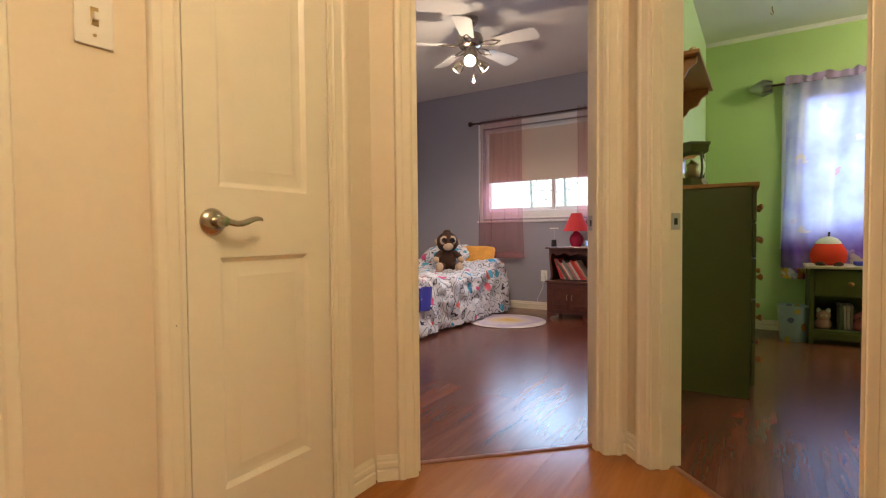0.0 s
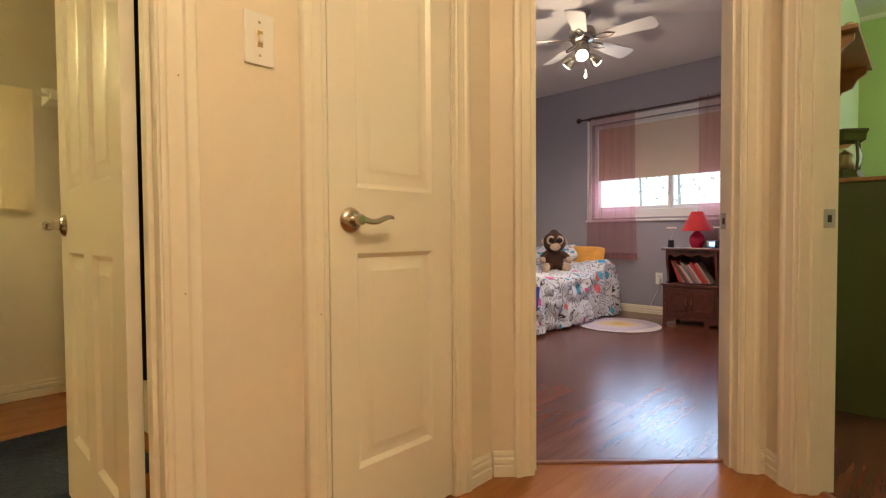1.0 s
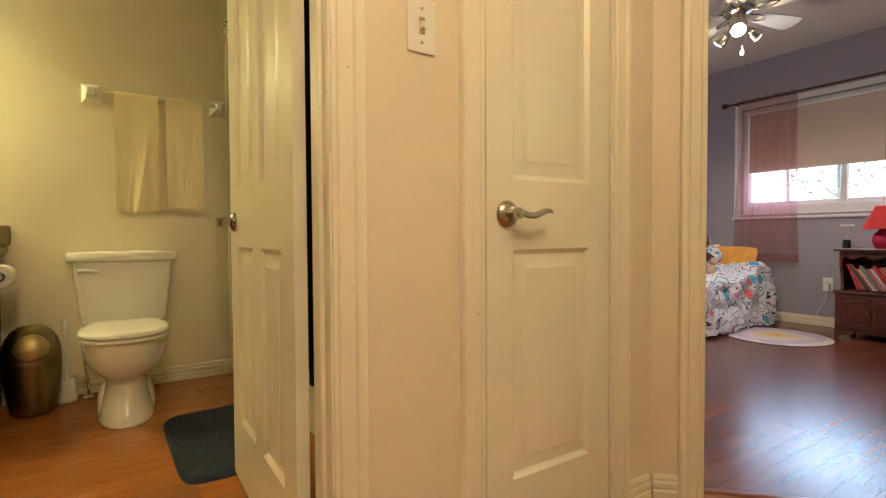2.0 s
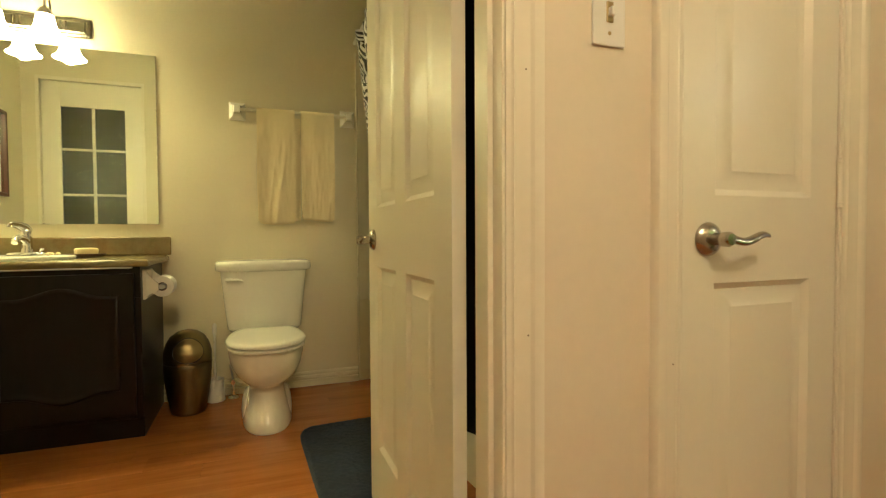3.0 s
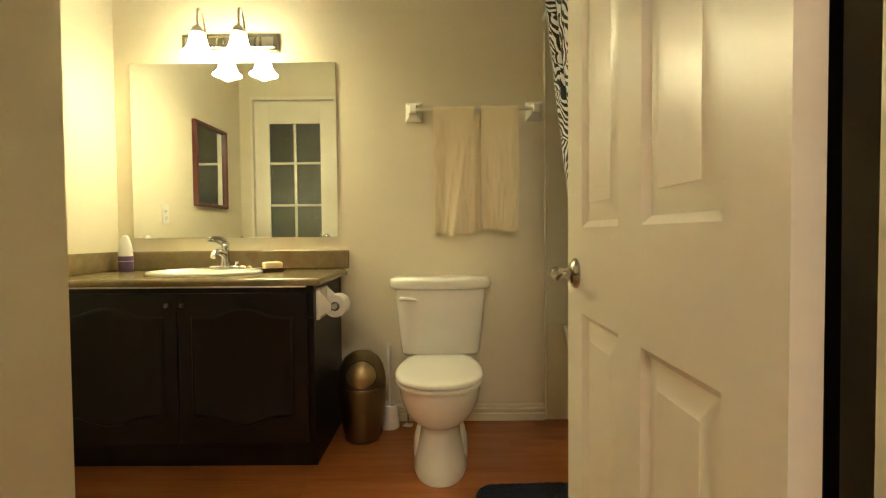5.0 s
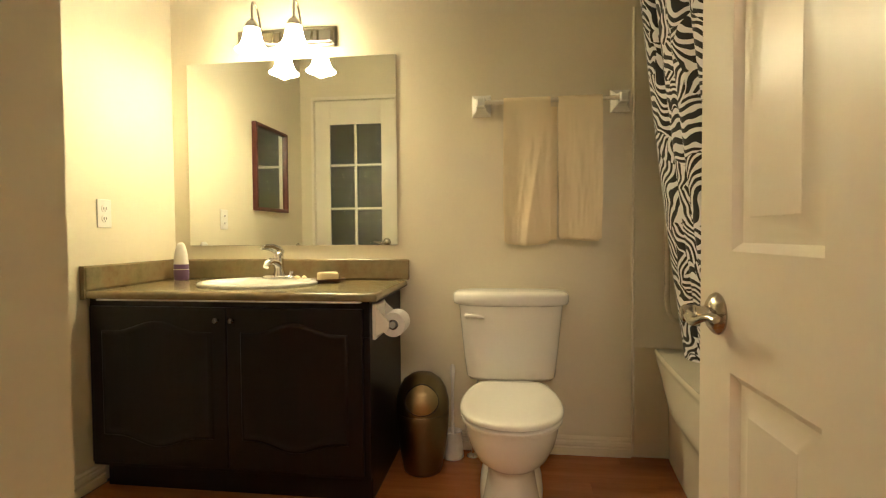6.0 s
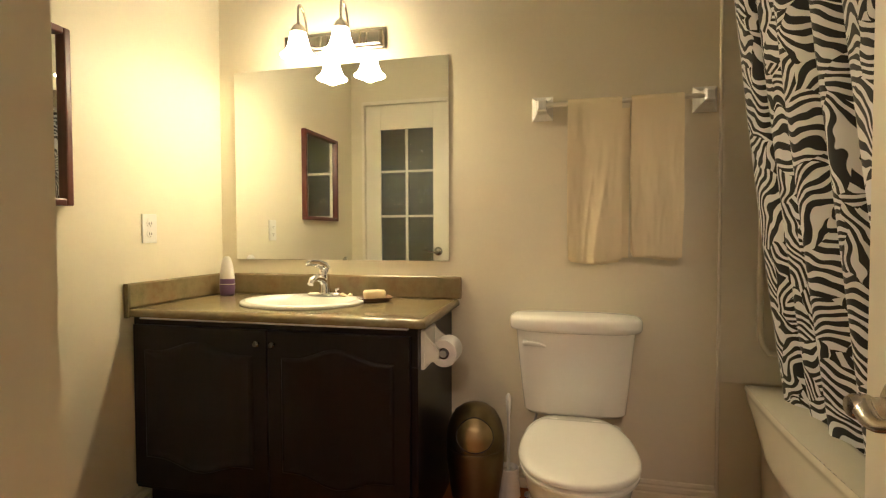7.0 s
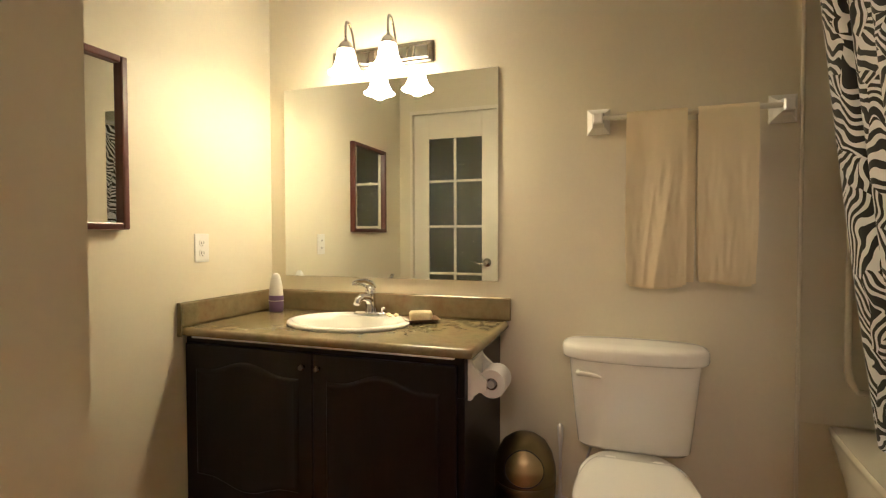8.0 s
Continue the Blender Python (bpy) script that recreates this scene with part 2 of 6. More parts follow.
def fairy_curtain_material():
    """Thin lilac-white printed cloth that glows with the daylight behind it."""
    m, t, b = shader("printed_lilac_cloth", 0.8)
    v = coords(t)
    cell = node(t, "ShaderNodeTexVoronoi", Scale=6.5)
    warp = node(t, "ShaderNodeTexNoise", Scale=9.0, Detail=3.0)
    t.links.new(v, warp.inputs["Vector"])
    t.links.new(mixed(t, 0.16, v, warp.outputs["Color"]), cell.inputs["Vector"])
    sep = t.nodes.new("ShaderNodeSeparateColor")
    t.links.new(cell.outputs["Color"], sep.inputs[0])
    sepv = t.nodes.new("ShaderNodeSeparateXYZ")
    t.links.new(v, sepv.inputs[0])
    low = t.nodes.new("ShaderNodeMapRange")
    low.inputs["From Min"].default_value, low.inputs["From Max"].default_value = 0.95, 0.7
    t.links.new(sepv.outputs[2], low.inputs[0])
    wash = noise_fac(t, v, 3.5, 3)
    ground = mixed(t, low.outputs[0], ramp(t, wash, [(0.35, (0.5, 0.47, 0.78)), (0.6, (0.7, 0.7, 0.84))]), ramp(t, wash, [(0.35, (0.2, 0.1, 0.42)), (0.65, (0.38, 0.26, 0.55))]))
    n = noise_fac(t, v, 16, 4)
    flower = ramp(t, sep.outputs[0], [(0.0, (0.75, 0.5, 0.6)), (0.4, (0.8, 0.65, 0.4)), (0.7, (0.4, 0.45, 0.75)), (1.0, (0.85, 0.3, 0.15))])
    on = math_node(t, "MULTIPLY", math_node(t, "GREATER_THAN", sep.outputs[1], 0.5), math_node(t, "LESS_THAN", math_node(t, "ADD", cell.outputs["Distance"], math_node(t, "MULTIPLY", n, 0.9)), 0.72))
    col = mixed(t, math_node(t, "MULTIPLY", on, 0.75), ground, flower)
    t.links.new(col, b.inputs["Base Color"])
    tl = t.nodes.new("ShaderNodeBsdfTranslucent")
    t.links.new(col, tl.inputs[0])
    mx = t.nodes.new("ShaderNodeMixShader")
    mx.inputs[0].default_value = 0.45
    t.links.new(b.outputs[0], mx.inputs[1])
    t.links.new(tl.outputs[0], mx.inputs[2])
    t.links.new(mx.outputs[0], t.nodes["Material Output"].inputs[0])
    return m


M_COUNTER = counter_material()
M_ZEBRA = zebra_material()
M_SPREAD = bedspread_material()
M_FAIRY = fairy_curtain_material()
M_MAT = surface("navy_pile", (0.02, 0.03, 0.055), 1.0, vary=0.35, coarse=9, fine=260, relief=1.0, depth=0.004)
M_LILAC = surface("purple_plastic", (0.16, 0.09, 0.22), 0.4)
M_SOAP = surface("cream_soap", (0.86, 0.72, 0.42), 0.5)
M_FRAME = wood("red_brown_frame", (0.06, 0.014, 0.008), (0.12, 0.03, 0.016), 0.35, grain=(20, 20, 2), per_piece=0.1)
M_PAPER = surface("tissue_paper", (0.82, 0.8, 0.76), 0.95, fine=200, relief=0.4)
M_BLIND = surface("roller_blind_cloth", (0.68, 0.58, 0.49), 0.85, vary=0.04, fine=300, relief=0.3)
M_VINYL = surface("white_vinyl", (0.8, 0.8, 0.82), 0.35)
M_FUR = surface("dark_brown_plush", (0.06, 0.026, 0.014), 1.0, vary=0.3, fine=180, relief=0.9, depth=0.004)
M_TAN = surface("tan_plush", (0.55, 0.4, 0.28), 1.0, vary=0.1, fine=180, relief=0.6, depth=0.003)
M_EYE = surface("glossy_black", (0.01, 0.008, 0.008), 0.08)
M_ORANGE = surface("orange_pillow_cloth", (0.75, 0.38, 0.08), 0.9, vary=0.25, coarse=12)
M_BLUE = surface("royal_blue_cloth", (0.05, 0.06, 0.45), 0.9)
M_SCREEN = glowing("blue_clock_display", (0.15, 0.4, 1.0), 2.0)
M_REDPLUSH = surface("red_plush", (0.82, 0.05, 0.02), 1.0, fine=200, relief=0.8, depth=0.003)
M_WHITEPLUSH = surface("white_plush", (0.8, 0.76, 0.7), 1.0, fine=200, relief=0.8, depth=0.003)


# ---- mesh helpers ----
def part(name, bm, material, parent=None, label="", smooth=None):
    """Links a bmesh as one mesh object, under its thing where one is given."""
    bmesh.ops.recalc_face_normals(bm, faces=bm.faces)
    me = bpy.data.meshes.new(name)
    bm.to_mesh(me)
    bm.free()
    for m in material if isinstance(material, (list, tuple)) else (material,):
        me.materials.append(m)
    if smooth is not None:
        for p in me.polygons:
            p.use_smooth = True
        me.set_sharp_from_angle(angle=radians(smooth))
    ob = new(name, me)
    ob.parent = parent
    if label:
        ob["label"] = label
    return ob


def thing(name, label, category, at=None, group="", kind=""):
    ob = new(name)
    ob.empty_display_size = 0.05
    if at is not None:
        ob.matrix_world = at
    return tagged(ob, label, category, group, kind)


def box(a, b, bevel=0.0, bm=None, m=None, seg=2):
    """A box between two corners, with rounded edges."""
    one = bmesh.new()
    bmesh.ops.create_cube(one, size=1)
    for v in one.verts:
        v.co = Vector([(a[i] + b[i]) / 2 + v.co[i] * (b[i] - a[i]) for i in range(3)])
    if bevel:
        bmesh.ops.bevel(one, geom=one.edges[:], offset=bevel, segments=seg, affect="EDGES", profile=0.5)
    return joined(one, bm, m)


def joined(one, bm=None, m=None, slot=None):
    if m is not None:
        one.transform(m)
    if slot is not None:
        for f in one.faces:
            f.material_index = slot
    if bm is None:
        return one
    me = bpy.data.meshes.new("tmp")
    one.to_mesh(me)
    one.free()
    bm.from_mesh(me)
    bpy.data.meshes.remove(me)
    return bm


def rings(loops, close_start=True, close_end=True, bm=None, m=None, wrap=True):
    """Skins a row of loops of equal length."""
    one = bmesh.new()
    vs = [[one.verts.new(p) for p in loop] for loop in loops]
    n = len(vs[0])
    for a, b in zip(vs, vs[1:]):
        for i in range(n if wrap else n - 1):
            j = (i + 1) % n
            one.faces.new((a[i], a[j], b[j], b[i]))
    if close_start:
        one.faces.new(vs[0][::-1])
    if close_end:
        one.faces.new(vs[-1])
    return joined(one, bm, m)


def lathe(profile, seg=24, bm=None, m=None, close=True):
    """A turned shape about z from (radius, height) pairs."""
    return rings([[(max(r, 1e-4) * math.cos(2 * math.pi * i / seg), max(r, 1e-4) * math.sin(2 * math.pi * i / seg), z) for i in range(seg)]
                  for r, z in profile], close, close, bm, m)


def oval(cx, cy, z, rx, ry, n=32, e=2.0, front=None):
    """A superellipse loop; front gives another half-length towards +x."""
    out = []
    for i in range(n):
        a = 2 * math.pi * i / n
        c, s = math.cos(a), math.sin(a)
        rr = front if (front and c > 0) else rx
        out.append((cx + rr * math.copysign(abs(c) ** (2 / e), c), cy + ry * math.copysign(abs(s) ** (2 / e), s), z))
    return out


def tube(points, radius, seg=10, bm=None, m=None):
    """A round bar along points; radius is one number or one for each point, or pairs (flat bars)."""
    pts = [Vector(p) for p in points]
    loops = []
    side = None
    for i, p in enumerate(pts):
        d = (pts[min(i + 1, len(pts) - 1)] - pts[max(i - 1, 0)]).normalized()
        if side is None:
            side = d.orthogonal().normalized()
        side = (side - d * side.dot(d)).normalized()
        up = d.cross(side)
        r = radius[i] if isinstance(radius, (list, tuple)) else radius
        ra, rb = r if isinstance(r, tuple) else (r, r)
        loops.append([p + side * ra * math.cos(2 * math.pi * k / seg) + up * rb * math.sin(2 * math.pi * k / seg) for k in range(seg)])
    return rings(loops, True, True, bm, m)


def sheet(fn, nu, nv, thick=0.0, bm=None, m=None):
    """A cloth or shell from fn(u, v), both 0 to 1; thick gives it a second side."""
    P = [[Vector(fn(u / nu, v / nv)) for u in range(nu + 1)] for v in range(nv + 1)]
    one = bmesh.new()
    A = [[one.verts.new(p) for p in row] for row in P]
    for v in range(nv):
        for u in range(nu):
            one.faces.new((A[v][u], A[v][u + 1], A[v + 1][u + 1], A[v + 1][u]))
    if thick:
        one.normal_update()
        B = [[one.verts.new(A[v][u].co - A[v][u].normal * thick) for u in range(nu + 1)] for v in range(nv + 1)]
        for v in range(nv):
            for u in range(nu):
                one.faces.new((B[v][u], B[v + 1][u], B[v + 1][u + 1], B[v][u + 1]))
        for u in range(nu):
            one.faces.new((A[0][u], B[0][u], B[0][u + 1], A[0][u + 1]))
            one.faces.new((A[nv][u], A[nv][u + 1], B[nv][u + 1], B[nv][u]))
        for v in range(nv):
            one.faces.new((A[v][0], A[v + 1][0], B[v + 1][0], B[v][0]))
            one.faces.new((A[v][nu], B[v][nu], B[v + 1][nu], A[v + 1][nu]))
    return joined(one, bm, m)


def prism(outline, z0, z1, bm=None, m=None, bevel=0.0):
    """A flat outline (x, y) raised from z0 to z1."""
    one = bmesh.new()
    lo = [one.verts.new((x, y, z0)) for x, y in outline]
    hi = [one.verts.new((x, y, z1)) for x, y in outline]
    n = len(outline)
    one.faces.new(lo[::-1])
    one.faces.new(hi)
    for i in range(n):
        one.faces.new((lo[i], lo[(i + 1) % n], hi[(i + 1) % n], hi[i]))
    if bevel:
        bmesh.ops.bevel(one, geom=one.edges[:], offset=bevel, segments=1, affect="EDGES")
    return joined(one, bm, m)


def along(x, y, angle):
    """A frame on a wall: s along it, n through it away from the side first seen, z up."""
    return pose(x, y, 0, 0, 0, angle)


CEIL = 2.55
T = 0.12


def wall(name, label, frame_m, s0, s1, mats, openings=(), thick=T, height=CEIL):
    """A wall along s with its seen face at n = 0; openings are (s0, s1, z0, z1)."""
    bm = bmesh.new()
    edge = s0
    for a, b, z0, z1 in sorted(openings):
        if a > edge:
            box((edge, 0, 0), (a, thick, height), bm=bm)
        if z0 > 0:
            box((a, 0, 0), (b, thick, z0), bm=bm)
        if z1 < height:
            box((a, 0, z1), (b, thick, height), bm=bm)
        edge = b
    if s1 > edge:
        box((edge, 0, 0), (s1, thick, height), bm=bm)
    bm.normal_update()
    for f in bm.faces:
        f.material_index = 1 if (f.normal.y > 0.5 and len(mats) > 1) else 0
    bm.transform(frame_m)
    me_ob = part(name, bm, mats)
    return tagged(me_ob, label, "wall", kind="structure")


CASING = ([(0, 0), (0, 0.007)] + [(0.006 + 0.005 * math.sin(a * 0.4), 0.0075 + 0.0035 * (1 - math.cos(a * 0.4))) for a in range(1, 4)]
          + [(0.0125, 0.0115), (0.015, 0.0095), (0.018, 0.0095), (0.03, 0.0125), (0.042, 0.0145), (0.0445, 0.0165), (0.047, 0.019), (0.051, 0.0205), (0.061, 0.0205), (0.066, 0.0185), (0.069, 0.014), (0.07, 0.009), (0.07, 0)])
BASE = [(0, 0), (0, 0.015), (0.036, 0.015), (0.041, 0.009), (0.049, 0.0135), (0.062, 0.0135), (0.068, 0.008), (0.076, 0.0095), (0.086, 0.005), (0.088, 0)]


def strip(profile, length, name, material, m, parent=None, flip=False, smooth=None):
    """A moulding: profile (across, proud) drawn along local z (upright) from 0 to length."""
    loops = [[((-w if flip else w), -d, z) for w, d in profile] for z in (0, length)]
    return part(name, rings(loops, True, True, m=m), material, parent, smooth=smooth)


def baseboard(frame_m, s0, s1, material=None, name="baseboard"):
    """A moulded skirting on the seen face, from s0 to s1."""
    loops = [[(s, -d, w) for w, d in BASE] for s in (s0, s1)]
    ob = part(name, rings(loops, True, True, m=frame_m), material or M_TRIM)
    return tagged(ob, "cream painted moulded baseboard along the wall", "baseboard", kind="structure")


def door_frame(name, frame_m, s0, s1, label, top=2.05, back=False, thick=T, stop=0.03, strike=None):
    """Jambs, stops and moulded casings round an opening."""
    ob = thing(name, label, "door frame", kind="structure")
    j = 0.016
    for side, a in (("l", s0), ("r", s1)):
        x0, x1 = (a - j, a) if side == "l" else (a, a + j)
        part("jamb", box((x0, -0.002, 0), (x1, thick + 0.002, top), 0.001, m=frame_m), M_TRIM, ob)
        q0, q1 = (a, a + 0.011) if side == "l" else (a - 0.011, a)
        part("door_stop", box((q0, stop, 0), (q1, stop + 0.035, top), 0.002, m=frame_m), M_TRIM, ob)
        for face in ((0, 1) if back else (0,)):
            start = a - 0.005 if side == "l" else a + 0.005
            turn = frame_m @ (Matrix.Translation((start, 0, 0)) if face == 0 else Matrix.Translation((start, thick, 0)) @ Matrix.Diagonal((1, -1, 1, 1)))
            strip(CASING, top + 0.07, "casing", M_TRIM, turn, ob, flip=(side == "l"), smooth=24)
    part("head_jamb", box((s0 - j, -0.002, top), (s1 + j, thick + 0.002, top + j), 0.001, m=frame_m), M_TRIM, ob)
    for face in ((0, 1) if back else (0,)):
        y0, y1 = (-0.018, 0) if face == 0 else (thick, thick + 0.018)
        part("head_casing", box((s0 - 0.004, y0, top + 0.004), (s1 + 0.004, y1, top + 0.07), 0.004, m=frame_m), M_TRIM, ob)
    if strike:
        a, sign, z = strike
        part("strike_plate", box((a, 0.074, z - 0.03), (a + sign * 0.002, 0.112, z + 0.03), 0.0006, m=frame_m), M_SILVER, ob, "satin nickel strike plate")
        part("latch_hole", box((a + sign * 0.0005, 0.086, z - 0.012), (a + sign * 0.0026, 0.1, z + 0.012), m=frame_m), M_BLACK, ob)
    return ob


# ---- walls ----
HALL_W = along(-1.06, 0, 90)      # s = y, n towards -x
DIAG = along(-1.06, 1.383, 45)    # bedroom door wall
GDIAG = along(-0.365, 2.078, -45)  # green room door wall
BATH_S0, BATH_S1 = -0.412, 0.335
CLO_S0, CLO_S1 = 0.724, 1.186
BED_S0, BED_S1 = 0.155, 0.878
GRN_S0, GRN_S1 = 0.152, 0.875

wall("wall_hall_west", "cream painted hall wall with two door openings", HALL_W, -3.0, 1.383, (M_HALL, M_BATH),
     [(BATH_S0 - 0.016, BATH_S1 + 0.016, 0, 2.066), (CLO_S0 - 0.016, CLO_S1 + 0.016, 0, 2.066)])
wall("wall_bedroom_door", "cream painted angled wall round the bedroom doorway", DIAG, 0.0, 0.983 + T, (M_HALL, M_PURPLE),
     [(BED_S0 - 0.016, BED_S1 + 0.016, 0, 2.066)])
wall("wall_green_door", "cream painted angled wall round the green bedroom's doorway", GDIAG, 0.0, 1.35, (M_HALL, M_GREEN),
     [(GRN_S0 - 0.016, GRN_S1 + 0.016, 0, 2.066)])
wall("wall_hall_east", "cream painted hall wall", along(0.59, 1.12, -90), 0, 4.12, (M_HALL, M_HALL))
wall("wall_hall_south", "cream painted end wall of the hall", along(0.59, -3.0, 180), -0.1, 2.6, (M_HALL, M_HALL))
# bathroom
wall("wall_bath_west", "beige painted bathroom wall behind mirror and toilet", along(-3.385, -1.8, 90), 0, 3.3, (M_BATH, M_PURPLE))
wall("wall_bath_south", "beige painted bathroom side wall", along(-1.8, -1.7, 180), -0.12, 1.585, (M_BATH, M_BATH))
FRENCH = along(-1.8, -0.75, -90)
wall("wall_bath_french", "beige painted wall with a glazed door", FRENCH, 0.0, 0.95, (M_BATH, M_HALL), [(0.155, 0.845, 0, 2.125)])
wall("wall_bath_entry", "beige painted return wall by the bathroom door", along(-1.18, -0.75, 180), 0, 0.5, (M_BATH, M_HALL))
wall("wall_bath_north", "beige painted wall behind the bathtub", along(-3.385, 1.4, 0), 0, 2.205, (M_BATH, M_PURPLE))
wall("wall_tub_end", "beige painted wall at the end of the bathtub", along(-1.7, 0.62, 90), 0, 0.78, (M_BATH, M_BATH), thick=0.1)
wall("wall_store", "plain wall of the unlit room behind the glazed door", along(-1.8, -1.82, -90), 0, 1.3, (M_BATH, M_BATH))
# bedroom
BEDWIN = along(-3.78, 5.30, 0)
wall("wall_bedroom_window", "grey violet painted wall round the bedroom window", BEDWIN, -0.02, 3.37, (M_PURPLE, M_WHITE), [(1.06, 2.74, 1.03, 2.09)], thick=0.16)
wall("wall_bedroom_west", "grey violet painted bedroom wall", along(-3.8, 1.4, 90), 0, 4.06, (M_PURPLE, M_PURPLE))
wall("wall_partition", "painted wall between the two bedrooms", along(-0.37, 2.16, 90), 0, 3.14, (M_PALE, M_PURPLE))
# green room
GRNWIN = along(-0.37, 5.2, 0)
wall("wall_green_window", "light green painted wall round the window", GRNWIN, 0.0, 2.7, (M_GREEN, M_WHITE), [(0.63, 2.0, 0.75, 2.05)], thick=0.16)
wall("wall_green_east", "light green painted wall", along(2.3, 5.3, -90), 0, 4.2, (M_GREEN, M_GREEN))
wall("wall_green_south", "light green painted wall", along(2.4, 1.12, 180), 0, 1.7, (M_GREEN, M_HALL))

bm = box((-4.0, -3.2, CEIL), (2.6, 5.5, CEIL + 0.15))
tagged(part("ceiling", bm, M_CEIL), "white painted ceiling over all rooms", "ceiling", kind="structure")
bm = box((-4.0, -3.2, -0.2), (2.6, 5.5, -0.012))
tagged(part("subfloor", bm, M_SUB), "dark underlay beneath the floor planks", "floor", kind="structure")
for i, (m, s0, s1) in enumerate([(GRNWIN, 0, 2.67)]):
    loops = [[(s, -d, CEIL - h) for d, h in ((0, 0), (0.03, 0), (0.027, 0.008), (0.014, 0.016), (0.008, 0.027), (0, 0.03))] for s in (s0, s1)]
    tagged(part("cornice", rings(loops, m=m), M_CEIL), "white painted cornice under the ceiling", "cornice", kind="structure")

baseboard(HALL_W, CLO_S1 + 0.075, 1.383 - 0.014)
baseboard(HALL_W, BATH_S1 + 0.075, CLO_S0 - 0.075)
baseboard(HALL_W, -3.0, BATH_S0 - 0.075)
baseboard(DIAG, 0.006, BED_S0 - 0.075)
baseboard(DIAG, BED_S1 + 0.075, 0.983 - 0.014)
baseboard(GDIAG, 0.0, GRN_S0 - 0.075)
baseboard(GDIAG, GRN_S1 + 0.075, 1.35)
baseboard(BEDWIN, 0, 3.3)
baseboard(GRNWIN, 0, 2.6)
baseboard(along(-3.385, -0.54, 90), 0, 1.07, M_BATH)
baseboard(along(-1.8, -1.7, 180), 0, 1.1, M_BATH)
baseboard(FRENCH, 0.84, 0.92, M_BATH)

door_frame("door_frame_bath", HALL_W, BATH_S0, BATH_S1, "cream painted bathroom door frame with moulded casing", thick=T - 0.015, strike=(BATH_S0, 1, 0.9))
door_frame("door_frame_closet", HALL_W, CLO_S0, CLO_S1, "cream painted closet door frame with moulded casing", back=False, stop=0.045)
door_frame("door_frame_bedroom", DIAG, BED_S0, BED_S1, "cream painted bedroom door frame with moulded casing", strike=(BED_S1, -1, 0.9))
door_frame("door_frame_green", GDIAG, GRN_S0, GRN_S1, "cream painted door frame of the green bedroom", strike=(GRN_S0, 1, 0.9))


# ---- doors ----
def panel_loops(x0, x1, z0, z1, arch, n=16):
    """Outlines of a moulded door panel, from its edge to its raised field: (outline, depth)."""
    out = []
    for inset, depth in ((0, 0), (0.004, 0.003), (0.013, 0.0105), (0.022, 0.0115), (0.048, 0.004), (0.05, 0.003)):
        a, b, lo = x0 + inset, x1 - inset, z0 + inset
        top = []
        for i in range(n + 1):
            u = i / n
            lift = math.sin(math.pi * u) ** 1.5 if arch else 1
            top.append((b + (a - b) * u, z1 - inset - (arch * (1 - lift) if arch else 0)))
        out.append(([(a, lo), (b, lo)] + top, depth))
    return out


def leaf(width, height, thick, panels, m, parent, bottom=0.012, name="leaf"):
    """A moulded door leaf with raised panels on both faces; x along it, y through it."""
    bm = bmesh.new()
    xs = sorted({0, width, *[v for p in panels for v in p[:2]]})
    zs = sorted({bottom, height, *[v for p in panels for v in p[2:4]]})
    for face, sign in ((0.0, 1), (thick, -1)):
        for xa, xb in zip(xs, xs[1:]):
            for za, zb in zip(zs, zs[1:]):
                if not any(p[0] <= xa and p[1] >= xb and p[2] <= za and p[3] >= zb for p in panels):
                    bm.faces.new([bm.verts.new((x, face, z)) for x, z in ((xa, za), (xb, za), (xb, zb), (xa, zb))])
        for x0, x1, z0, z1, arch in panels:
            loops = panel_loops(x0, x1, z0, z1, arch)
            rings([[(x, face + sign * d, z) for x, z in o] for o, d in loops], False, True, bm=bm)
            if arch:
                top = loops[0][0][2:]
                for (xa, za), (xb, zb) in zip(top, top[1:]):
                    if abs(za - z1) + abs(zb - z1) > 1e-5:
                        pts = [(xa, za), (xb, zb), (xb, z1), (xa, z1)]
                        bm.faces.new([bm.verts.new((x, face, z)) for x, z in pts])
    for a, b in (((0, bottom), (0, height)), ((width, bottom), (width, height)), ((0, bottom), (width, bottom)), ((0, height), (width, height))):
        bm.faces.new([bm.verts.new(p) for p in ((a[0], 0, a[1]), (b[0], 0, b[1]), (b[0], thick, b[1]), (a[0], thick, a[1]))])
    bmesh.ops.remove_doubles(bm, verts=bm.verts[:], dist=1e-5)
    bm.transform(m)
    return part(name, bm, M_DOOR, parent, smooth=25)


def lever(m, parent, material=None, name="lever_handle", flip=1):
    """A lever handle on a round rose; local -y comes out of the door, the lever runs along +x."""
    material = material or M_NICKEL
    out = pose(0, 0, 0, 90, 0, 0)
    rose = part("rose", lathe([(0.0, 0), (0.033, 0), (0.034, 0.003), (0.031, 0.008), (0.024, 0.013), (0.016, 0.016), (0.0, 0.017)], 32, m=m @ out), material, parent, smooth=40)
    bm = lathe([(0.0, 0.01), (0.0125, 0.012), (0.0115, 0.03), (0.014, 0.036), (0.0145, 0.05), (0.011, 0.056), (0.0, 0.057)], 24, m=out)
    pts, rad = [], []
    for i in range(15):
        u = i / 14
        pts.append((flip * (0.004 + 0.104 * u), -0.046 - 0.006 * math.sin(u * 3.1), 0.007 * math.sin(u * 5.6 + 2.9) + 0.002))
        rad.append((0.0125 - 0.0075 * u ** 0.6 + 0.002 * u, 0.0075 - 0.003 * u))
    tube(pts, rad, 14, bm=bm)
    bm.transform(m)
    part("lever", bm, material, parent, smooth=50)
    return rose


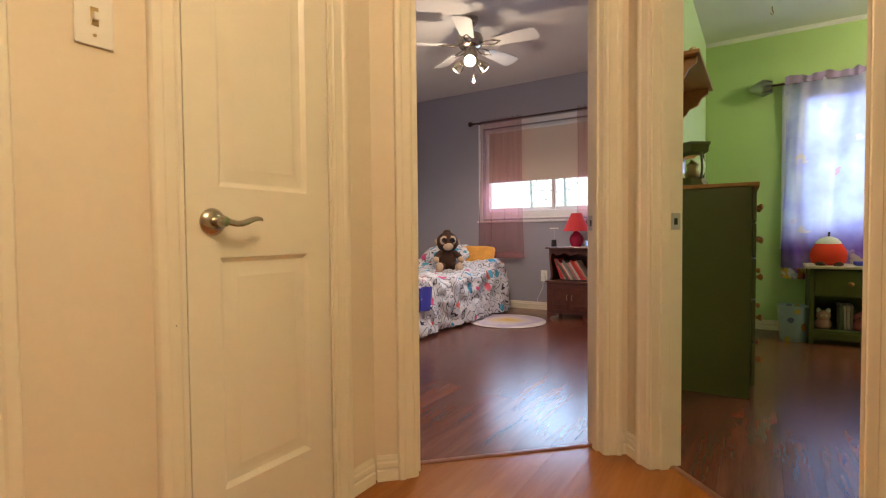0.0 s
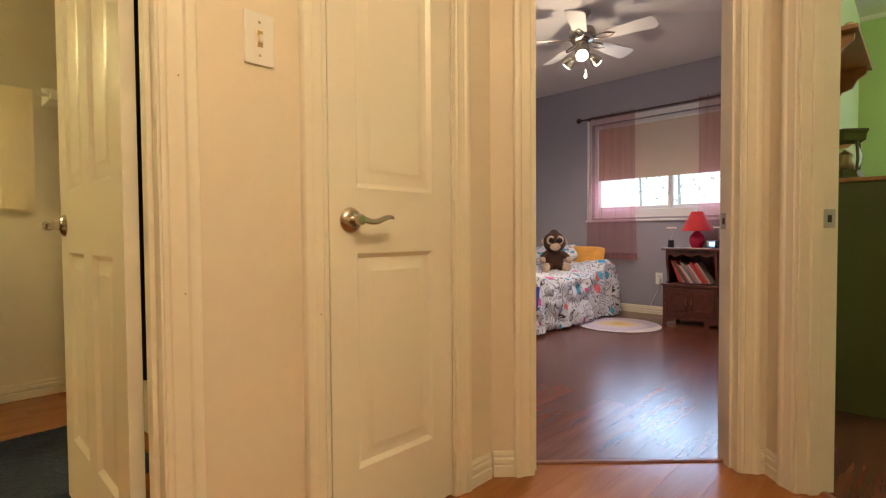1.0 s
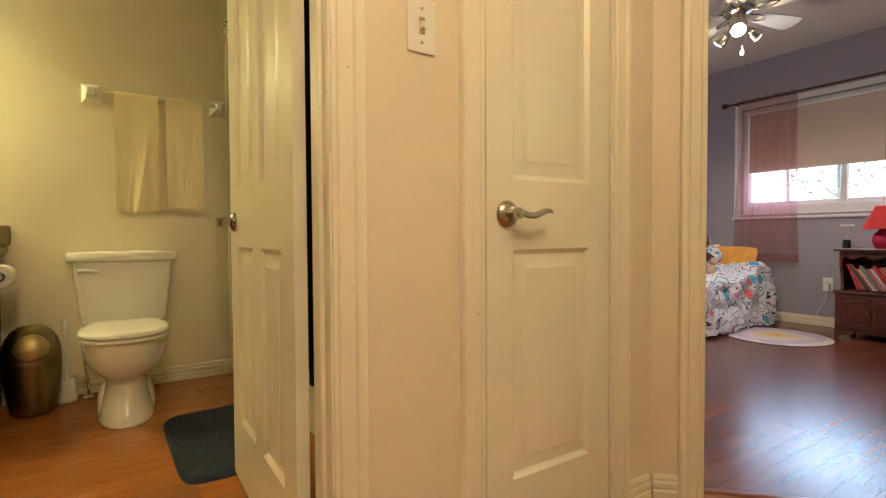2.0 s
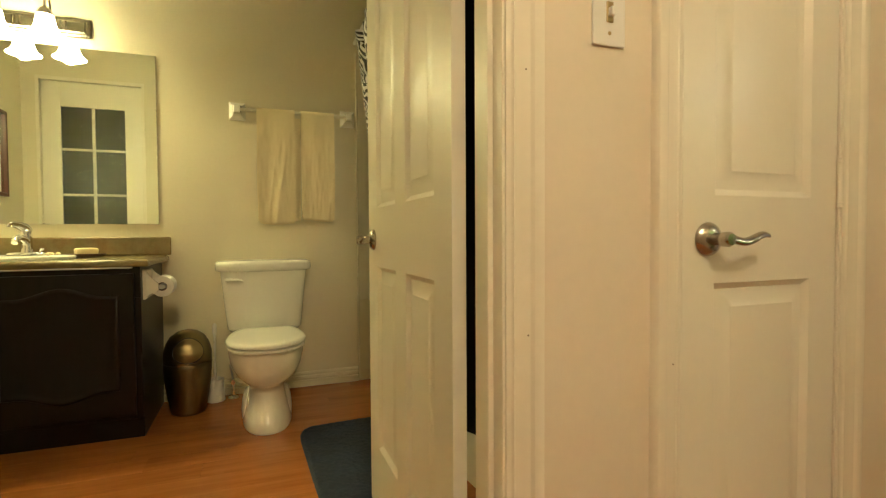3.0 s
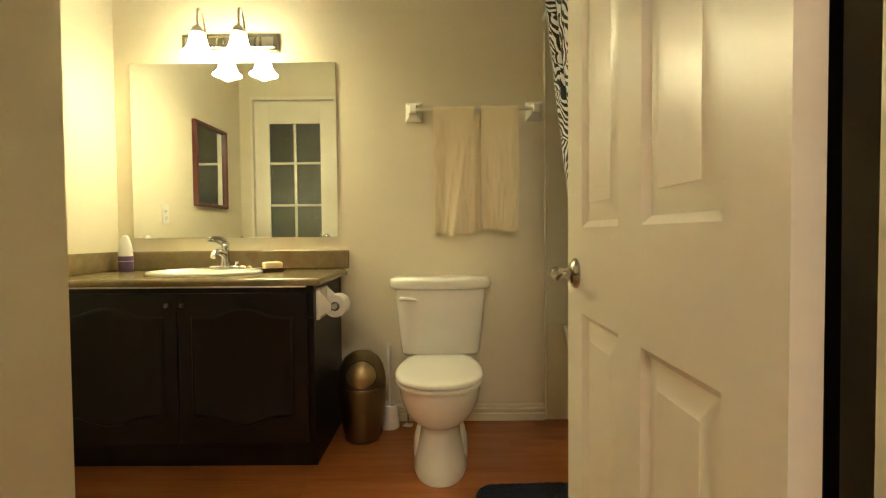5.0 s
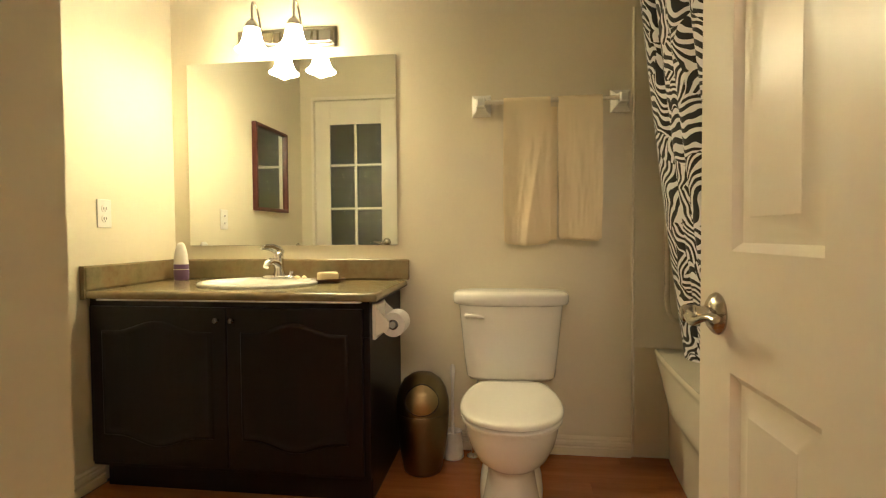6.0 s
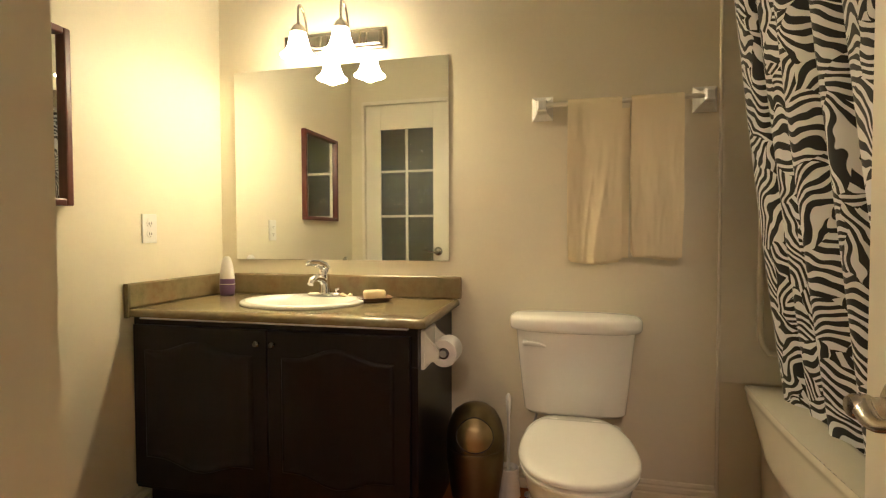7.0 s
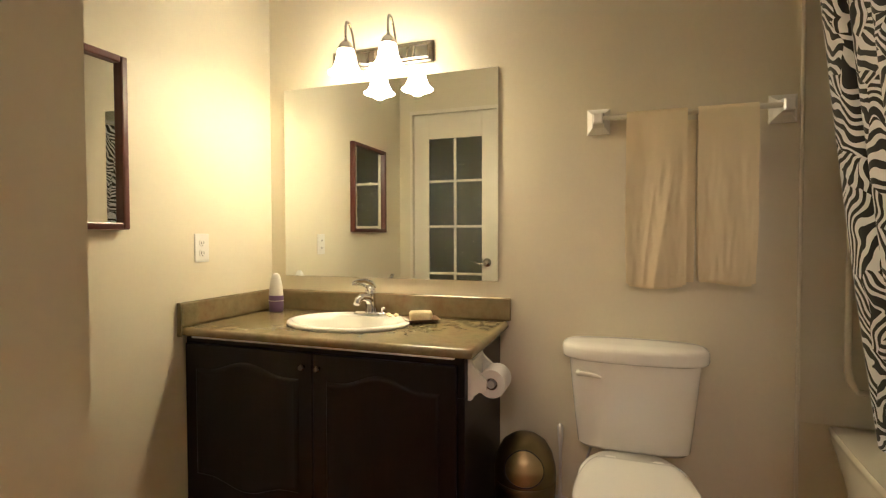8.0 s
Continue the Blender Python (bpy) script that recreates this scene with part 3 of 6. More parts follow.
def hinge(m, parent):
    bm = tube([(0, 0, -0.045), (0, 0, 0.045)], 0.0062, 12)
    for z in (-0.05, 0.05):
        lathe([(0.0, -0.006), (0.006, -0.004), (0.007, 0), (0.006, 0.004), (0.0, 0.006)], 12, bm=bm, m=Matrix.Translation((0, 0, z)))
    box((-0.001, -0.0015, -0.044), (0.016, 0.0015, 0.044), bm=bm)
    bm.transform(m)
    part("hinge", bm, M_TRIM, parent, "painted-over hinge", smooth=40)


# closet door, shut
closet = thing("closet_door", "closed narrow cream two-panel closet door with lever handle", "door", kind="structure")
m = along(-1.0615, CLO_S0 + 0.005, 90)
leaf(CLO_S1 - CLO_S0 - 0.009, 2.035, 0.035, [(0.084, 0.368, 0.22, 0.808, 0), (0.084, 0.368, 0.985, 1.87, 0)], m, closet)
lever(m @ pose(0.065, 0, 0.897), closet)
part("latch_plate", box((0.0, 0.004, 0.868), (-0.0025, 0.03, 0.925), 0.0005, m=m), M_BRASS, closet)
for z in (0.2, 1.02, 1.83):
    hinge(m @ pose(0.455, -0.0075, z, 0, 0, 90), closet)

# bathroom door, swung open into the bathroom
bath_door = thing("bathroom_door", "open cream four-panel bathroom door with nickel lever", "door", kind="structure")
SWING = along(-1.226, 0.347, 180.35)
leaf(0.748, 2.035, 0.03, [(0.103, 0.319, 0.225, 0.81, 0), (0.415, 0.633, 0.225, 0.81, 0), (0.103, 0.319, 0.994, 1.88, 0.07), (0.415, 0.633, 0.994, 1.88, 0.07)],
     SWING @ Matrix.Translation((0, 0.005, 0)), bath_door)
lever(SWING @ pose(0.676, 0.035, 0.893, 0, 0, 180), bath_door, flip=1)
lever(SWING @ pose(0.676, 0.005, 0.893), bath_door, flip=-1)
part("latch_plate", box((0.748, 0.009, 0.866), (0.7505, 0.031, 0.924), 0.0005, m=SWING), M_NICKEL, bath_door)

# glazed door in the bathroom, shut
french = thing("glazed_door", "closed white glazed door with frosted panes", "door", kind="structure")
for a, b in ((0.162, 0.284), (0.714, 0.838)):
    part("stile", box((a, 0.03, 0.012), (b, 0.065, 2.112), 0.003, m=FRENCH), M_DOOR, french)
for z0, z1 in ((0.012, 0.15), (1.922, 2.112)):
    part("rail", box((0.284, 0.031, z0), (0.714, 0.064, z1), 0.002, m=FRENCH), M_DOOR, french)
ROWS5 = [(0.15, 0.499), (0.519, 0.858), (0.878, 1.226), (1.246, 1.58), (1.60, 1.922)]
for (a, b), (c, d) in zip(ROWS5, ROWS5[1:]):
    part("muntin", box((0.284, 0.035, b), (0.714, 0.06, c), 0.004, m=FRENCH), M_DOOR, french)
part("muntin", box((0.489, 0.034, 0.15), (0.511, 0.061, 1.922), 0.004, m=FRENCH), M_DOOR, french)
for z0, z1 in ROWS5:
    for x0, x1 in ((0.284, 0.489), (0.511, 0.714)):
        part("pane", box((x0, 0.046, z0), (x1, 0.05, z1), m=FRENCH), M_FROST, french)
lever(FRENCH @ pose(0.243, 0.03, 0.96), french, M_NICKEL, flip=1)
fr = thing("door_frame_glazed", "beige painted door frame of the glazed door", "door frame", kind="structure")
for a, b in ((0.139, 0.1595), (0.8405, 0.861)):
    part("jamb", box((a, -0.003, 0), (b, T + 0.002, 2.125), 0.001, m=FRENCH), M_TRIM, fr)
part("head_jamb", box((0.139, -0.003, 2.1145), (0.861, T + 0.002, 2.141), 0.001, m=FRENCH), M_TRIM, fr)


# ---- hall fittings ----
switch = thing("light_switch", "cream plastic light switch plate on the hall wall", "light switch")
part("plate", box((0.513, -0.006, 1.244), (0.583, 0.0, 1.362), 0.0025, m=HALL_W), M_WHITE, switch)
part("switch_frame", box((0.541, -0.0085, 1.285), (0.555, -0.004, 1.321), 0.001, m=HALL_W), M_BRASS, switch, "worn metal rim")
part("toggle", box((0.5435, -0.018, 1.294), (0.5525, -0.006, 1.31), 0.002, m=HALL_W @ Matrix.Translation((0, 0, 0))), M_WHITE, switch)
for z in (1.266, 1.34):
    part("screw", lathe([(0.0035, 0), (0.003, 0.0015), (0.0, 0.002)], 10, m=HALL_W @ pose(0.548, -0.006, z, 90, 0, 0)), M_BRASS, switch)

# ---- bathroom ----
WX, LY = -3.385, -1.7
mirror = part("wall_mirror", box((WX + 0.001, -1.614, 0.972), (WX + 0.007, -0.544, 1.876), 0.0015), M_MIRROR)
tagged(mirror, "large frameless rectangular mirror on the wall over the vanity", "mirror")

framed = thing("framed_mirror", "small wall mirror in a red-brown wooden frame", "mirror")
FX0, FX1, FZ0, FZ1 = -2.595, -2.115, 1.19, 1.78
part("glass", box((FX0 + 0.02, LY + 0.008, FZ0 + 0.02), (FX1 - 0.02, LY + 0.014, FZ1 - 0.02)), M_MIRROR, framed, "clear mirror glass")
for a, b in (((FX0, FZ0), (FX0 + 0.024, FZ1)), ((FX1 - 0.024, FZ0), (FX1, FZ1)), ((FX0 + 0.024, FZ0), (FX1 - 0.024, FZ0 + 0.024)), ((FX0 + 0.024, FZ1 - 0.024), (FX1 - 0.024, FZ1))):
    part("frame_bar", box((a[0], LY + 0.001, a[1]), (b[0], LY + 0.034, b[1]), 0.005), M_FRAME, framed)


def outlet(m, label, charger=False):
    ob = thing("wall_outlet", label, "outlet")
    part("plate", box((-0.036, -0.006, -0.059), (0.036, 0, 0.059), 0.002, m=m), M_WHITE, ob)
    for z in (-0.021, 0.021):
        part("socket", lathe([(0.0165, 0), (0.0165, 0.0025), (0.0, 0.003)], 20, m=m @ pose(0, -0.0055, z, 90, 0, 0)), M_WHITE, ob)
        for x in (-0.006, 0.006):
            part("slot", box((x - 0.0012, -0.0092, z - 0.005), (x + 0.0012, -0.0075, z + 0.005), m=m), M_BLACK, ob)
        part("slot", lathe([(0.0024, 0), (0.0, 0.001)], 8, m=m @ pose(0, -0.0083, z - 0.0105, 90, 0, 0)), M_BLACK, ob)
    return ob


outlet(along(-2.936, LY, 180) @ Matrix.Translation((0, 0, 1.118)), "cream double wall outlet above the vanity")

# vanity
vanity = thing("vanity_cabinet", "dark espresso wooden vanity cabinet with two arched doors", "cabinet")
VF, VY0, VY1 = -2.852, LY + 0.004, -0.536
bm = box((WX, VY0, 0.095), (VF, VY1, 0.636), 0.002)
for a, b in (((VF - 0.03, VY0, 0.637), (VF, VY1, 0.7745)), ((WX, VY0 + 0.021, 0.637), (WX + 0.02, VY1 - 0.021, 0.7745)), ((WX, VY0, 0.637), (VF - 0.031, VY0 + 0.02, 0.7745)), ((WX, VY1 - 0.02, 0.637), (VF - 0.031, VY1, 0.7745))):
    part("carcass_rail", box(a, b, 0.001), M_DARKWOOD, vanity)
part("body", bm, M_DARKWOOD, vanity)
part("toe_kick", box((WX, VY0 + 0.04, 0.0), (VF - 0.03, VY1 - 0.002, 0.095)), M_DARKWOOD, vanity)
part("top_rail", box((VF, VY0 + 0.05, 0.768), (VF + 0.024, VY1 - 0.03, 0.7735), 0.001), M_WHITE, vanity, "pale strip under the worktop")


def arched(y0, y1, z0, z1, rise, inset, n=18):
    a, b = y0 + inset, y1 - inset
    hump = [(math.sin(math.pi * min(1, max(0, (u - 0.12) / 0.76))) ** 2) for u in [i / n for i in range(n + 1)]]
    top = [(a + (b - a) * i / n, z1 - inset * 1.0 - rise * (1 - hump[i])) for i in range(n + 1)]
    low = [(b - (b - a) * i / n, z0 + inset * 1.0 + rise * (1 - hump[n - i])) for i in range(n + 1)]
    return top + low


def vanity_door(y0, y1):
    front = VF + 0.019
    door = part("door", box((VF + 0.001, y0, 0.115), (front, y1, 0.745), 0.003), M_DARKWOOD, vanity)
    steps = [(0.0, 0.0002), (0.003, 0.005), (0.007, 0.0075), (0.013, 0.008), (0.02, 0.0055), (0.034, 0.001)]
    loops = [[(front + d, y, z) for y, z in arched(y0 + 0.055, y1 - 0.055, 0.19, 0.69, 0.04, i)] for i, d in steps]
    part("raised_panel", rings(loops, False, True), M_DARKWOOD, door, smooth=30)
    return door


SPLIT = -1.099
for y0, y1, ky in ((VY0 + 0.012, SPLIT - 0.0025, SPLIT - 0.034), (SPLIT + 0.0025, VY1 - 0.024, SPLIT + 0.03)):
    d = vanity_door(y0, y1)
    part("knob", lathe([(0.005, 0), (0.005, 0.008), (0.011, 0.014), (0.0125, 0.02), (0.009, 0.025), (0.0, 0.026)], 16, m=pose(VF + 0.019, ky, 0.697, 0, 90, 0)), M_KNOB, d, "small dark glassy knob", smooth=40)

# worktop, with an opening for the basin
CX, CY, ERX, ERY = -3.111, -1.118, 0.184, 0.233
worktop = thing("worktop", "mottled brown green laminate vanity worktop with backsplash", "worktop")
bm = bmesh.new()
N, X0, X1, Y0, Y1 = 96, WX + 0.001, -2.82, LY + 0.001, -0.5
outer, inner = [], []
angles = sorted([2 * math.pi * i / N for i in range(N)] + [math.atan2(y - CY, x - CX) % (2 * math.pi) for x in (X0, X1) for y in (Y0, Y1)])
for a in angles:
    c, s = math.cos(a), math.sin(a)
    k = min(((X1 if c > 0 else X0) - CX) / c if abs(c) > 1e-9 else 9, ((Y1 if s > 0 else Y0) - CY) / s if abs(s) > 1e-9 else 9)
    outer.append((CX + k * c, CY + k * s))
    inner.append((CX + ERX * c, CY + ERY * s))
edge = [(0.006, 0.775), (0.002, 0.777), (0.0, 0.781), (0.0, 0.79), (0.002, 0.796), (0.007, 0.8025), (0.014, 0.8055), (0.02, 0.806)]


def pulled(p, d):
    return (min(max(p[0], X0), X1 - d), min(max(p[1], Y0), Y1 - d))


loops = [[(*pulled(p, d), z) for p in outer] for d, z in edge] + [[(*p, 0.806) for p in inner], [(*p, 0.775) for p in inner]]
loops.append(loops[0])
part("slab", rings(loops, False, False), M_COUNTER, worktop, smooth=35)
part("backsplash", box((WX + 0.001, Y0 + 0.02, 0.8065), (WX + 0.02, Y1 + 0.012, 0.905), 0.008, seg=3), M_COUNTER, worktop)
part("side_splash", box((WX + 0.021, Y0, 0.8065), (X1 + 0.004, Y0 + 0.019, 0.905), 0.008, seg=3), M_COUNTER, worktop)
part("side_splash_end", box((X1 + 0.0045, Y0, 0.772), (X1 + 0.012, Y0 + 0.021, 0.905), 0.002), M_COUNTER, worktop)

basin = thing("wash_basin", "white oval drop-in wash basin set in the worktop", "sink")
prof = [(1.12, 0.807), (1.13, 0.814), (1.1, 0.821), (1.03, 0.822), (0.97, 0.816), (0.92, 0.795), (0.83, 0.74), (0.66, 0.675), (0.35, 0.655), (0.1, 0.65), (0.1, 0.645), (0.36, 0.645), (0.7, 0.66), (0.88, 0.725), (0.95, 0.8)]
loops = [oval(CX + (-0.012 if k > 1 else 0.018), CY, z, ERX * k * (1 if k > 1 else 0.88), ERY * k, 48) for k, z in prof]
loops.append(loops[0])
part("bowl", rings(loops, False, False), M_PORC, basin, smooth=60)
part("drain", lathe([(0.024, 0), (0.022, 0.004), (0.008, 0.003), (0.0, 0.004)], 24, m=pose(CX + 0.018, CY, 0.652)), M_CHROME, basin, "chrome drain")

faucet = thing("faucet", "chrome single-lever faucet on the basin", "faucet", at=pose(-3.282, -1.095, 0.821) @ Matrix.Scale(1.08, 4))
bm = rings([oval(0, 0, z, rx, ry, 32, 2.6) for z, rx, ry in ((0, 0.028, 0.078), (0.006, 0.028, 0.078), (0.011, 0.024, 0.068), (0.013, 0.02, 0.05))])
part("base_plate", bm, M_CHROME, faucet, smooth=50)
bm = rings([oval(x, 0, z, r, r * 0.9, 24) for z, x, r in ((0.01, 0, 0.029), (0.03, 0.001, 0.025), (0.06, 0.003, 0.023), (0.085, 0.005, 0.025), (0.1, 0.006, 0.024), (0.112, 0.006, 0.017), (0.117, 0.006, 0.004))])
part("column", bm, M_CHROME, faucet, smooth=60)
part("spout", tube([(0.01, 0, 0.055), (0.04, 0, 0.072), (0.08, 0, 0.078), (0.11, 0, 0.07), (0.122, 0, 0.055)], [0.018, 0.016, 0.0145, 0.0135, 0.012], 16), M_CHROME, faucet, smooth=60)
part("lever", tube([(-0.012, 0.002, 0.104), (0.008, -0.004, 0.122), (0.04, -0.014, 0.134), (0.075, -0.024, 0.137), (0.096, -0.03, 0.133), (0.1, -0.031, 0.131)], [(0.02, 0.014), (0.02, 0.01), (0.017, 0.007), (0.014, 0.005), (0.011, 0.004), (0.004, 0.002)], 16), M_CHROME, faucet, smooth=60)
part("lift_rod", tube([(-0.01, 0.045, 0.01), (-0.01, 0.05, 0.024), (-0.008, 0.062, 0.026)], [0.008, 0.009, 0.004], 10), M_CHROME, faucet)

M_DISH = wood("brown_dish_wood", (0.1, 0.05, 0.02), (0.24, 0.13, 0.055), 0.4)
dish = thing("soap_dish", "square brown wooden soap dish with upturned rim", "soap dish", at=pose(-3.24, -0.842, 0.8065, 0, 0, 32) @ Matrix.Scale(1.22, 4))
part("dish", rings([oval(0, 0, z, a, b, 32, 7) for z, a, b in ((0, 0.028, 0.034), (0.003, 0.034, 0.04), (0.012, 0.05, 0.06), (0.0145, 0.051, 0.061), (0.0125, 0.047, 0.057), (0.006, 0.03, 0.036))]), M_DISH, dish, smooth=40)
soap = part("soap_bar", rings([oval(0, 0, 0.0075 + z, a, b, 32, 6) for z, a, b in ((0, 0.026, 0.034), (0.003, 0.03, 0.039), (0.022, 0.031, 0.041), (0.028, 0.028, 0.037), (0.03, 0.018, 0.026))], m=pose(-3.24, -0.842, 0.8085, 0, 0, 24) @ Matrix.Scale(1.18, 4)), M_SOAP, smooth=50)
tagged(soap, "cream coloured bar of soap in the dish", "soap")
for i, (x, y) in enumerate(((-3.268, -1.005), (-3.243, -0.985), (-3.262, -0.965))):
    g = rings([oval(x, y, 0.8205 + z, r, r * 0.8, 14) for z, r in ((0, 0.008), (0.004, 0.014), (0.009, 0.012), (0.013, 0.004))])
    tagged(part("guest_soap", g, M_SOAP, smooth=60), "small pale shell-shaped guest soap on the basin", "soap", "guest soaps")

lotion = thing("lotion_bottle", "white lotion bottle with a purple lower half", "bottle", at=pose(-3.285, -1.6, 0.8065))
part("body", rings([oval(0, 0, z, a, b, 28) for z, a, b in ((0, 0.022, 0.03), (0.004, 0.025, 0.035), (0.03, 0.0265, 0.0375), (0.05, 0.0262, 0.037), (0.078, 0.0255, 0.0365))]), M_LILAC, lotion, "purple body", smooth=50)
part("band", rings([oval(0, 0, z, 0.0275, 0.0375, 28) for z in (0.052, 0.0545)]), M_WHITE, lotion, "thin pale line", smooth=50)
part("cap", rings([oval(0, 0, z, a, b, 28) for z, a, b in ((0.0785, 0.0255, 0.0362), (0.11, 0.0245, 0.0335), (0.14, 0.022, 0.0285), (0.16, 0.019, 0.023), (0.175, 0.015, 0.0175), (0.184, 0.007, 0.009))]), M_WHITE, lotion, "white cap", smooth=50)

# paper holder on the cabinet's side
holder = thing("toilet_paper_holder", "white ceramic toilet paper holder on the cabinet side", "paper holder")
SY = VY1
part("plate", rings([[(x, SY + d, z) for x, z in ((-2.886 - k, 0.622 + k), (-3.034 + k, 0.622 + k), (-3.034 + k, 0.758 - k), (-2.886 - k, 0.758 - k))] for k, d in ((0, 0.001), (0, 0.012), (0.006, 0.018))]), M_PORC, holder)
for x, reach in ((-2.896, 0.62), (-3.024, 1.0)):
    arm = rings([[(x + dx, SY + 0.012 + (y - 0.012) * reach, z) for dx, z in ((-0.008, lo), (0.008, lo), (0.008, hi), (-0.008, hi))] for y, lo, hi in ((0.012, 0.625, 0.755), (0.03, 0.64, 0.735), (0.055, 0.65, 0.715), (0.08, 0.652, 0.7), (0.095, 0.662, 0.69))])
    part("arm", arm, M_PORC, holder, smooth=60)
roll = thing("toilet_roll", "part-used roll of white toilet paper", "toilet paper")
part("paper", lathe([(0.02, -0.05), (0.047, -0.05), (0.048, -0.046), (0.048, 0.046), (0.047, 0.05), (0.02, 0.05), (0.02, -0.05)], 36, m=pose(-2.96, SY + 0.075, 0.676, 0, 90, 0), close=False), M_PAPER, roll, smooth=40)
part("core", lathe([(0.0195, -0.05), (0.0195, 0.05), (0.0185, 0.05), (0.0185, -0.05), (0.0195, -0.05)], 24, m=pose(-2.96, SY + 0.075, 0.676, 0, 90, 0), close=False), M_FRAME, roll, "brown card core", smooth=40)

part("roller", lathe([(0.012, -0.058), (0.0135, -0.055), (0.0135, 0.055), (0.012, 0.058)], 20, m=pose(-2.96, SY + 0.075, 0.676, 0, 90, 0)), M_SILVER, holder, "grey plastic roller", smooth=40)

# lamp over the mirror
fixture = thing("vanity_light", "nickel wall light with two lit white glass bell shades", "wall lamp")
PY0, PY1, PZ0, PZ1 = -1.335, -0.832, 1.925, 2.022
part("back_plate", rings([[(WX + d, y, z) for y, z in ((PY0 + k, PZ0 + k), (PY1 - k, PZ0 + k), (PY1 - k, PZ1 - k), (PY0 + k, PZ1 - k))] for k, d in ((0, 0.001), (0, 0.012), (0.006, 0.016), (0.012, 0.017), (0.018, 0.026), (0.022, 0.027))]), M_NICKEL, fixture)
part("polished_panel", box((WX + 0.0275, PY0 + 0.024, PZ0 + 0.024), (WX + 0.029, PY1 - 0.024, PZ1 - 0.024), 0.0005), M_CHROME, fixture, "polished mirror-like panel")
for y in (-1.175, -0.975):
    arm = []
    for i in range(19):
        u = i / 18
        if u < 0.3:
            arm.append((WX + 0.028 + 0.06 * math.sin(u / 0.3 * 1.57), y, 1.955 - 0.022 * math.sin(u / 0.3 * 3.14) + 0.02 * (u / 0.3)))
        else:
            w = (u - 0.3) / 0.7
            arm.append((WX + 0.088 + 0.08 * (0.5 - 0.5 * math.cos(w * 3.14)) + 0.012 * math.sin(w * 3.14), y, 1.975 + 0.115 * math.sin(w * 2.74)))
    part("arm", tube(arm, 0.0055, 10), M_NICKEL, fixture, smooth=60)
    lx = WX + 0.168
    part("cap", lathe([(0.003, 2.02), (0.007, 2.012), (0.008, 2.004), (0.017, 1.999), (0.026, 1.988), (0.034, 1.972), (0.036, 1.962), (0.0, 1.962)], 24, m=pose(lx, y, 0)), M_NICKEL, fixture, smooth=50)
    part("shade", lathe([(0.034, 1.963), (0.037, 1.945), (0.042, 1.922), (0.049, 1.899), (0.059, 1.88), (0.07, 1.869), (0.076, 1.867), (0.076, 1.864), (0.068, 1.866), (0.056, 1.877), (0.046, 1.897), (0.039, 1.92), (0.034, 1.942), (0.0, 1.955)], 32, m=pose(lx, y, 0), close=False), M_SHADE, fixture, "lit frosted white glass", smooth=60)

# toilet
toilet = thing("toilet", "white two-piece toilet with closed lid", "toilet")
TY = -0.013
part("tank", rings([oval(-3.265, TY, z, rx, ry, 48, e, front) for z, rx, ry, front, e in ((0.378, 0.05, 0.15, 0.04, 3), (0.384, 0.075, 0.178, 0.062, 3.4), (0.4, 0.086, 0.192, 0.078, 3.8), (0.5, 0.09, 0.203, 0.088, 4), (0.6, 0.094, 0.213, 0.097, 4), (0.716, 0.098, 0.224, 0.104, 4))]), M_PORC, toilet, smooth=40)
part("tank_lid", rings([oval(-3.265, TY, z, rx, ry, 64, 3.1, front) for z, rx, ry, front in ((0.715, 0.1, 0.232, 0.11), (0.72, 0.105, 0.246, 0.122), (0.728, 0.107, 0.25, 0.126), (0.756, 0.107, 0.25, 0.126), (0.765, 0.105, 0.246, 0.122), (0.77, 0.098, 0.232, 0.112), (0.773, 0.05, 0.12, 0.05))]), M_PORC, toilet, smooth=50)
part("flush_lever", tube([(-3.17, TY - 0.185, 0.672), (-3.147, TY - 0.185, 0.674), (-3.136, TY - 0.165, 0.677), (-3.134, TY - 0.13, 0.674), (-3.136, TY - 0.108, 0.668)], [(0.011, 0.011), (0.01, 0.01), (0.008, 0.01), (0.007, 0.009), (0.004, 0.005)], 14), M_PORC, toilet, smooth=60)
prof = [(0.0, -2.925, 0.3, 0.11, 0.238), (0.01, -2.925, 0.3, 0.114, 0.241), (0.05, -2.93, 0.29, 0.103, 0.224), (0.12, -2.935, 0.28, 0.088, 0.192), (0.17, -2.94, 0.275, 0.081, 0.182), (0.195, -2.945, 0.275, 0.088, 0.195), (0.218, -2.95, 0.275, 0.114, 0.245),
        (0.25, -2.955, 0.27, 0.144, 0.3), (0.29, -2.96, 0.268, 0.164, 0.334), (0.335, -2.96, 0.262, 0.174, 0.352), (0.375, -2.96, 0.258, 0.177, 0.36), (0.388, -2.96, 0.255, 0.176, 0.36), (0.392, -2.96, 0.25, 0.17, 0.352)]
part("bowl", rings([oval(cx, TY, z, rx, ry, 48, 2.3, fr) for z, cx, rx, ry, fr in prof]), M_PORC, toilet, smooth=60)
for sy in (-1, 1):
    part("trapway", rings([oval(-3.0, TY + sy * 0.085, z, a, b, 24) for z, a, b in ((0.0, 0.13, 0.035), (0.04, 0.125, 0.037), (0.09, 0.1, 0.032), (0.13, 0.06, 0.02), (0.14, 0.02, 0.008))]), M_PORC, toilet, smooth=60)


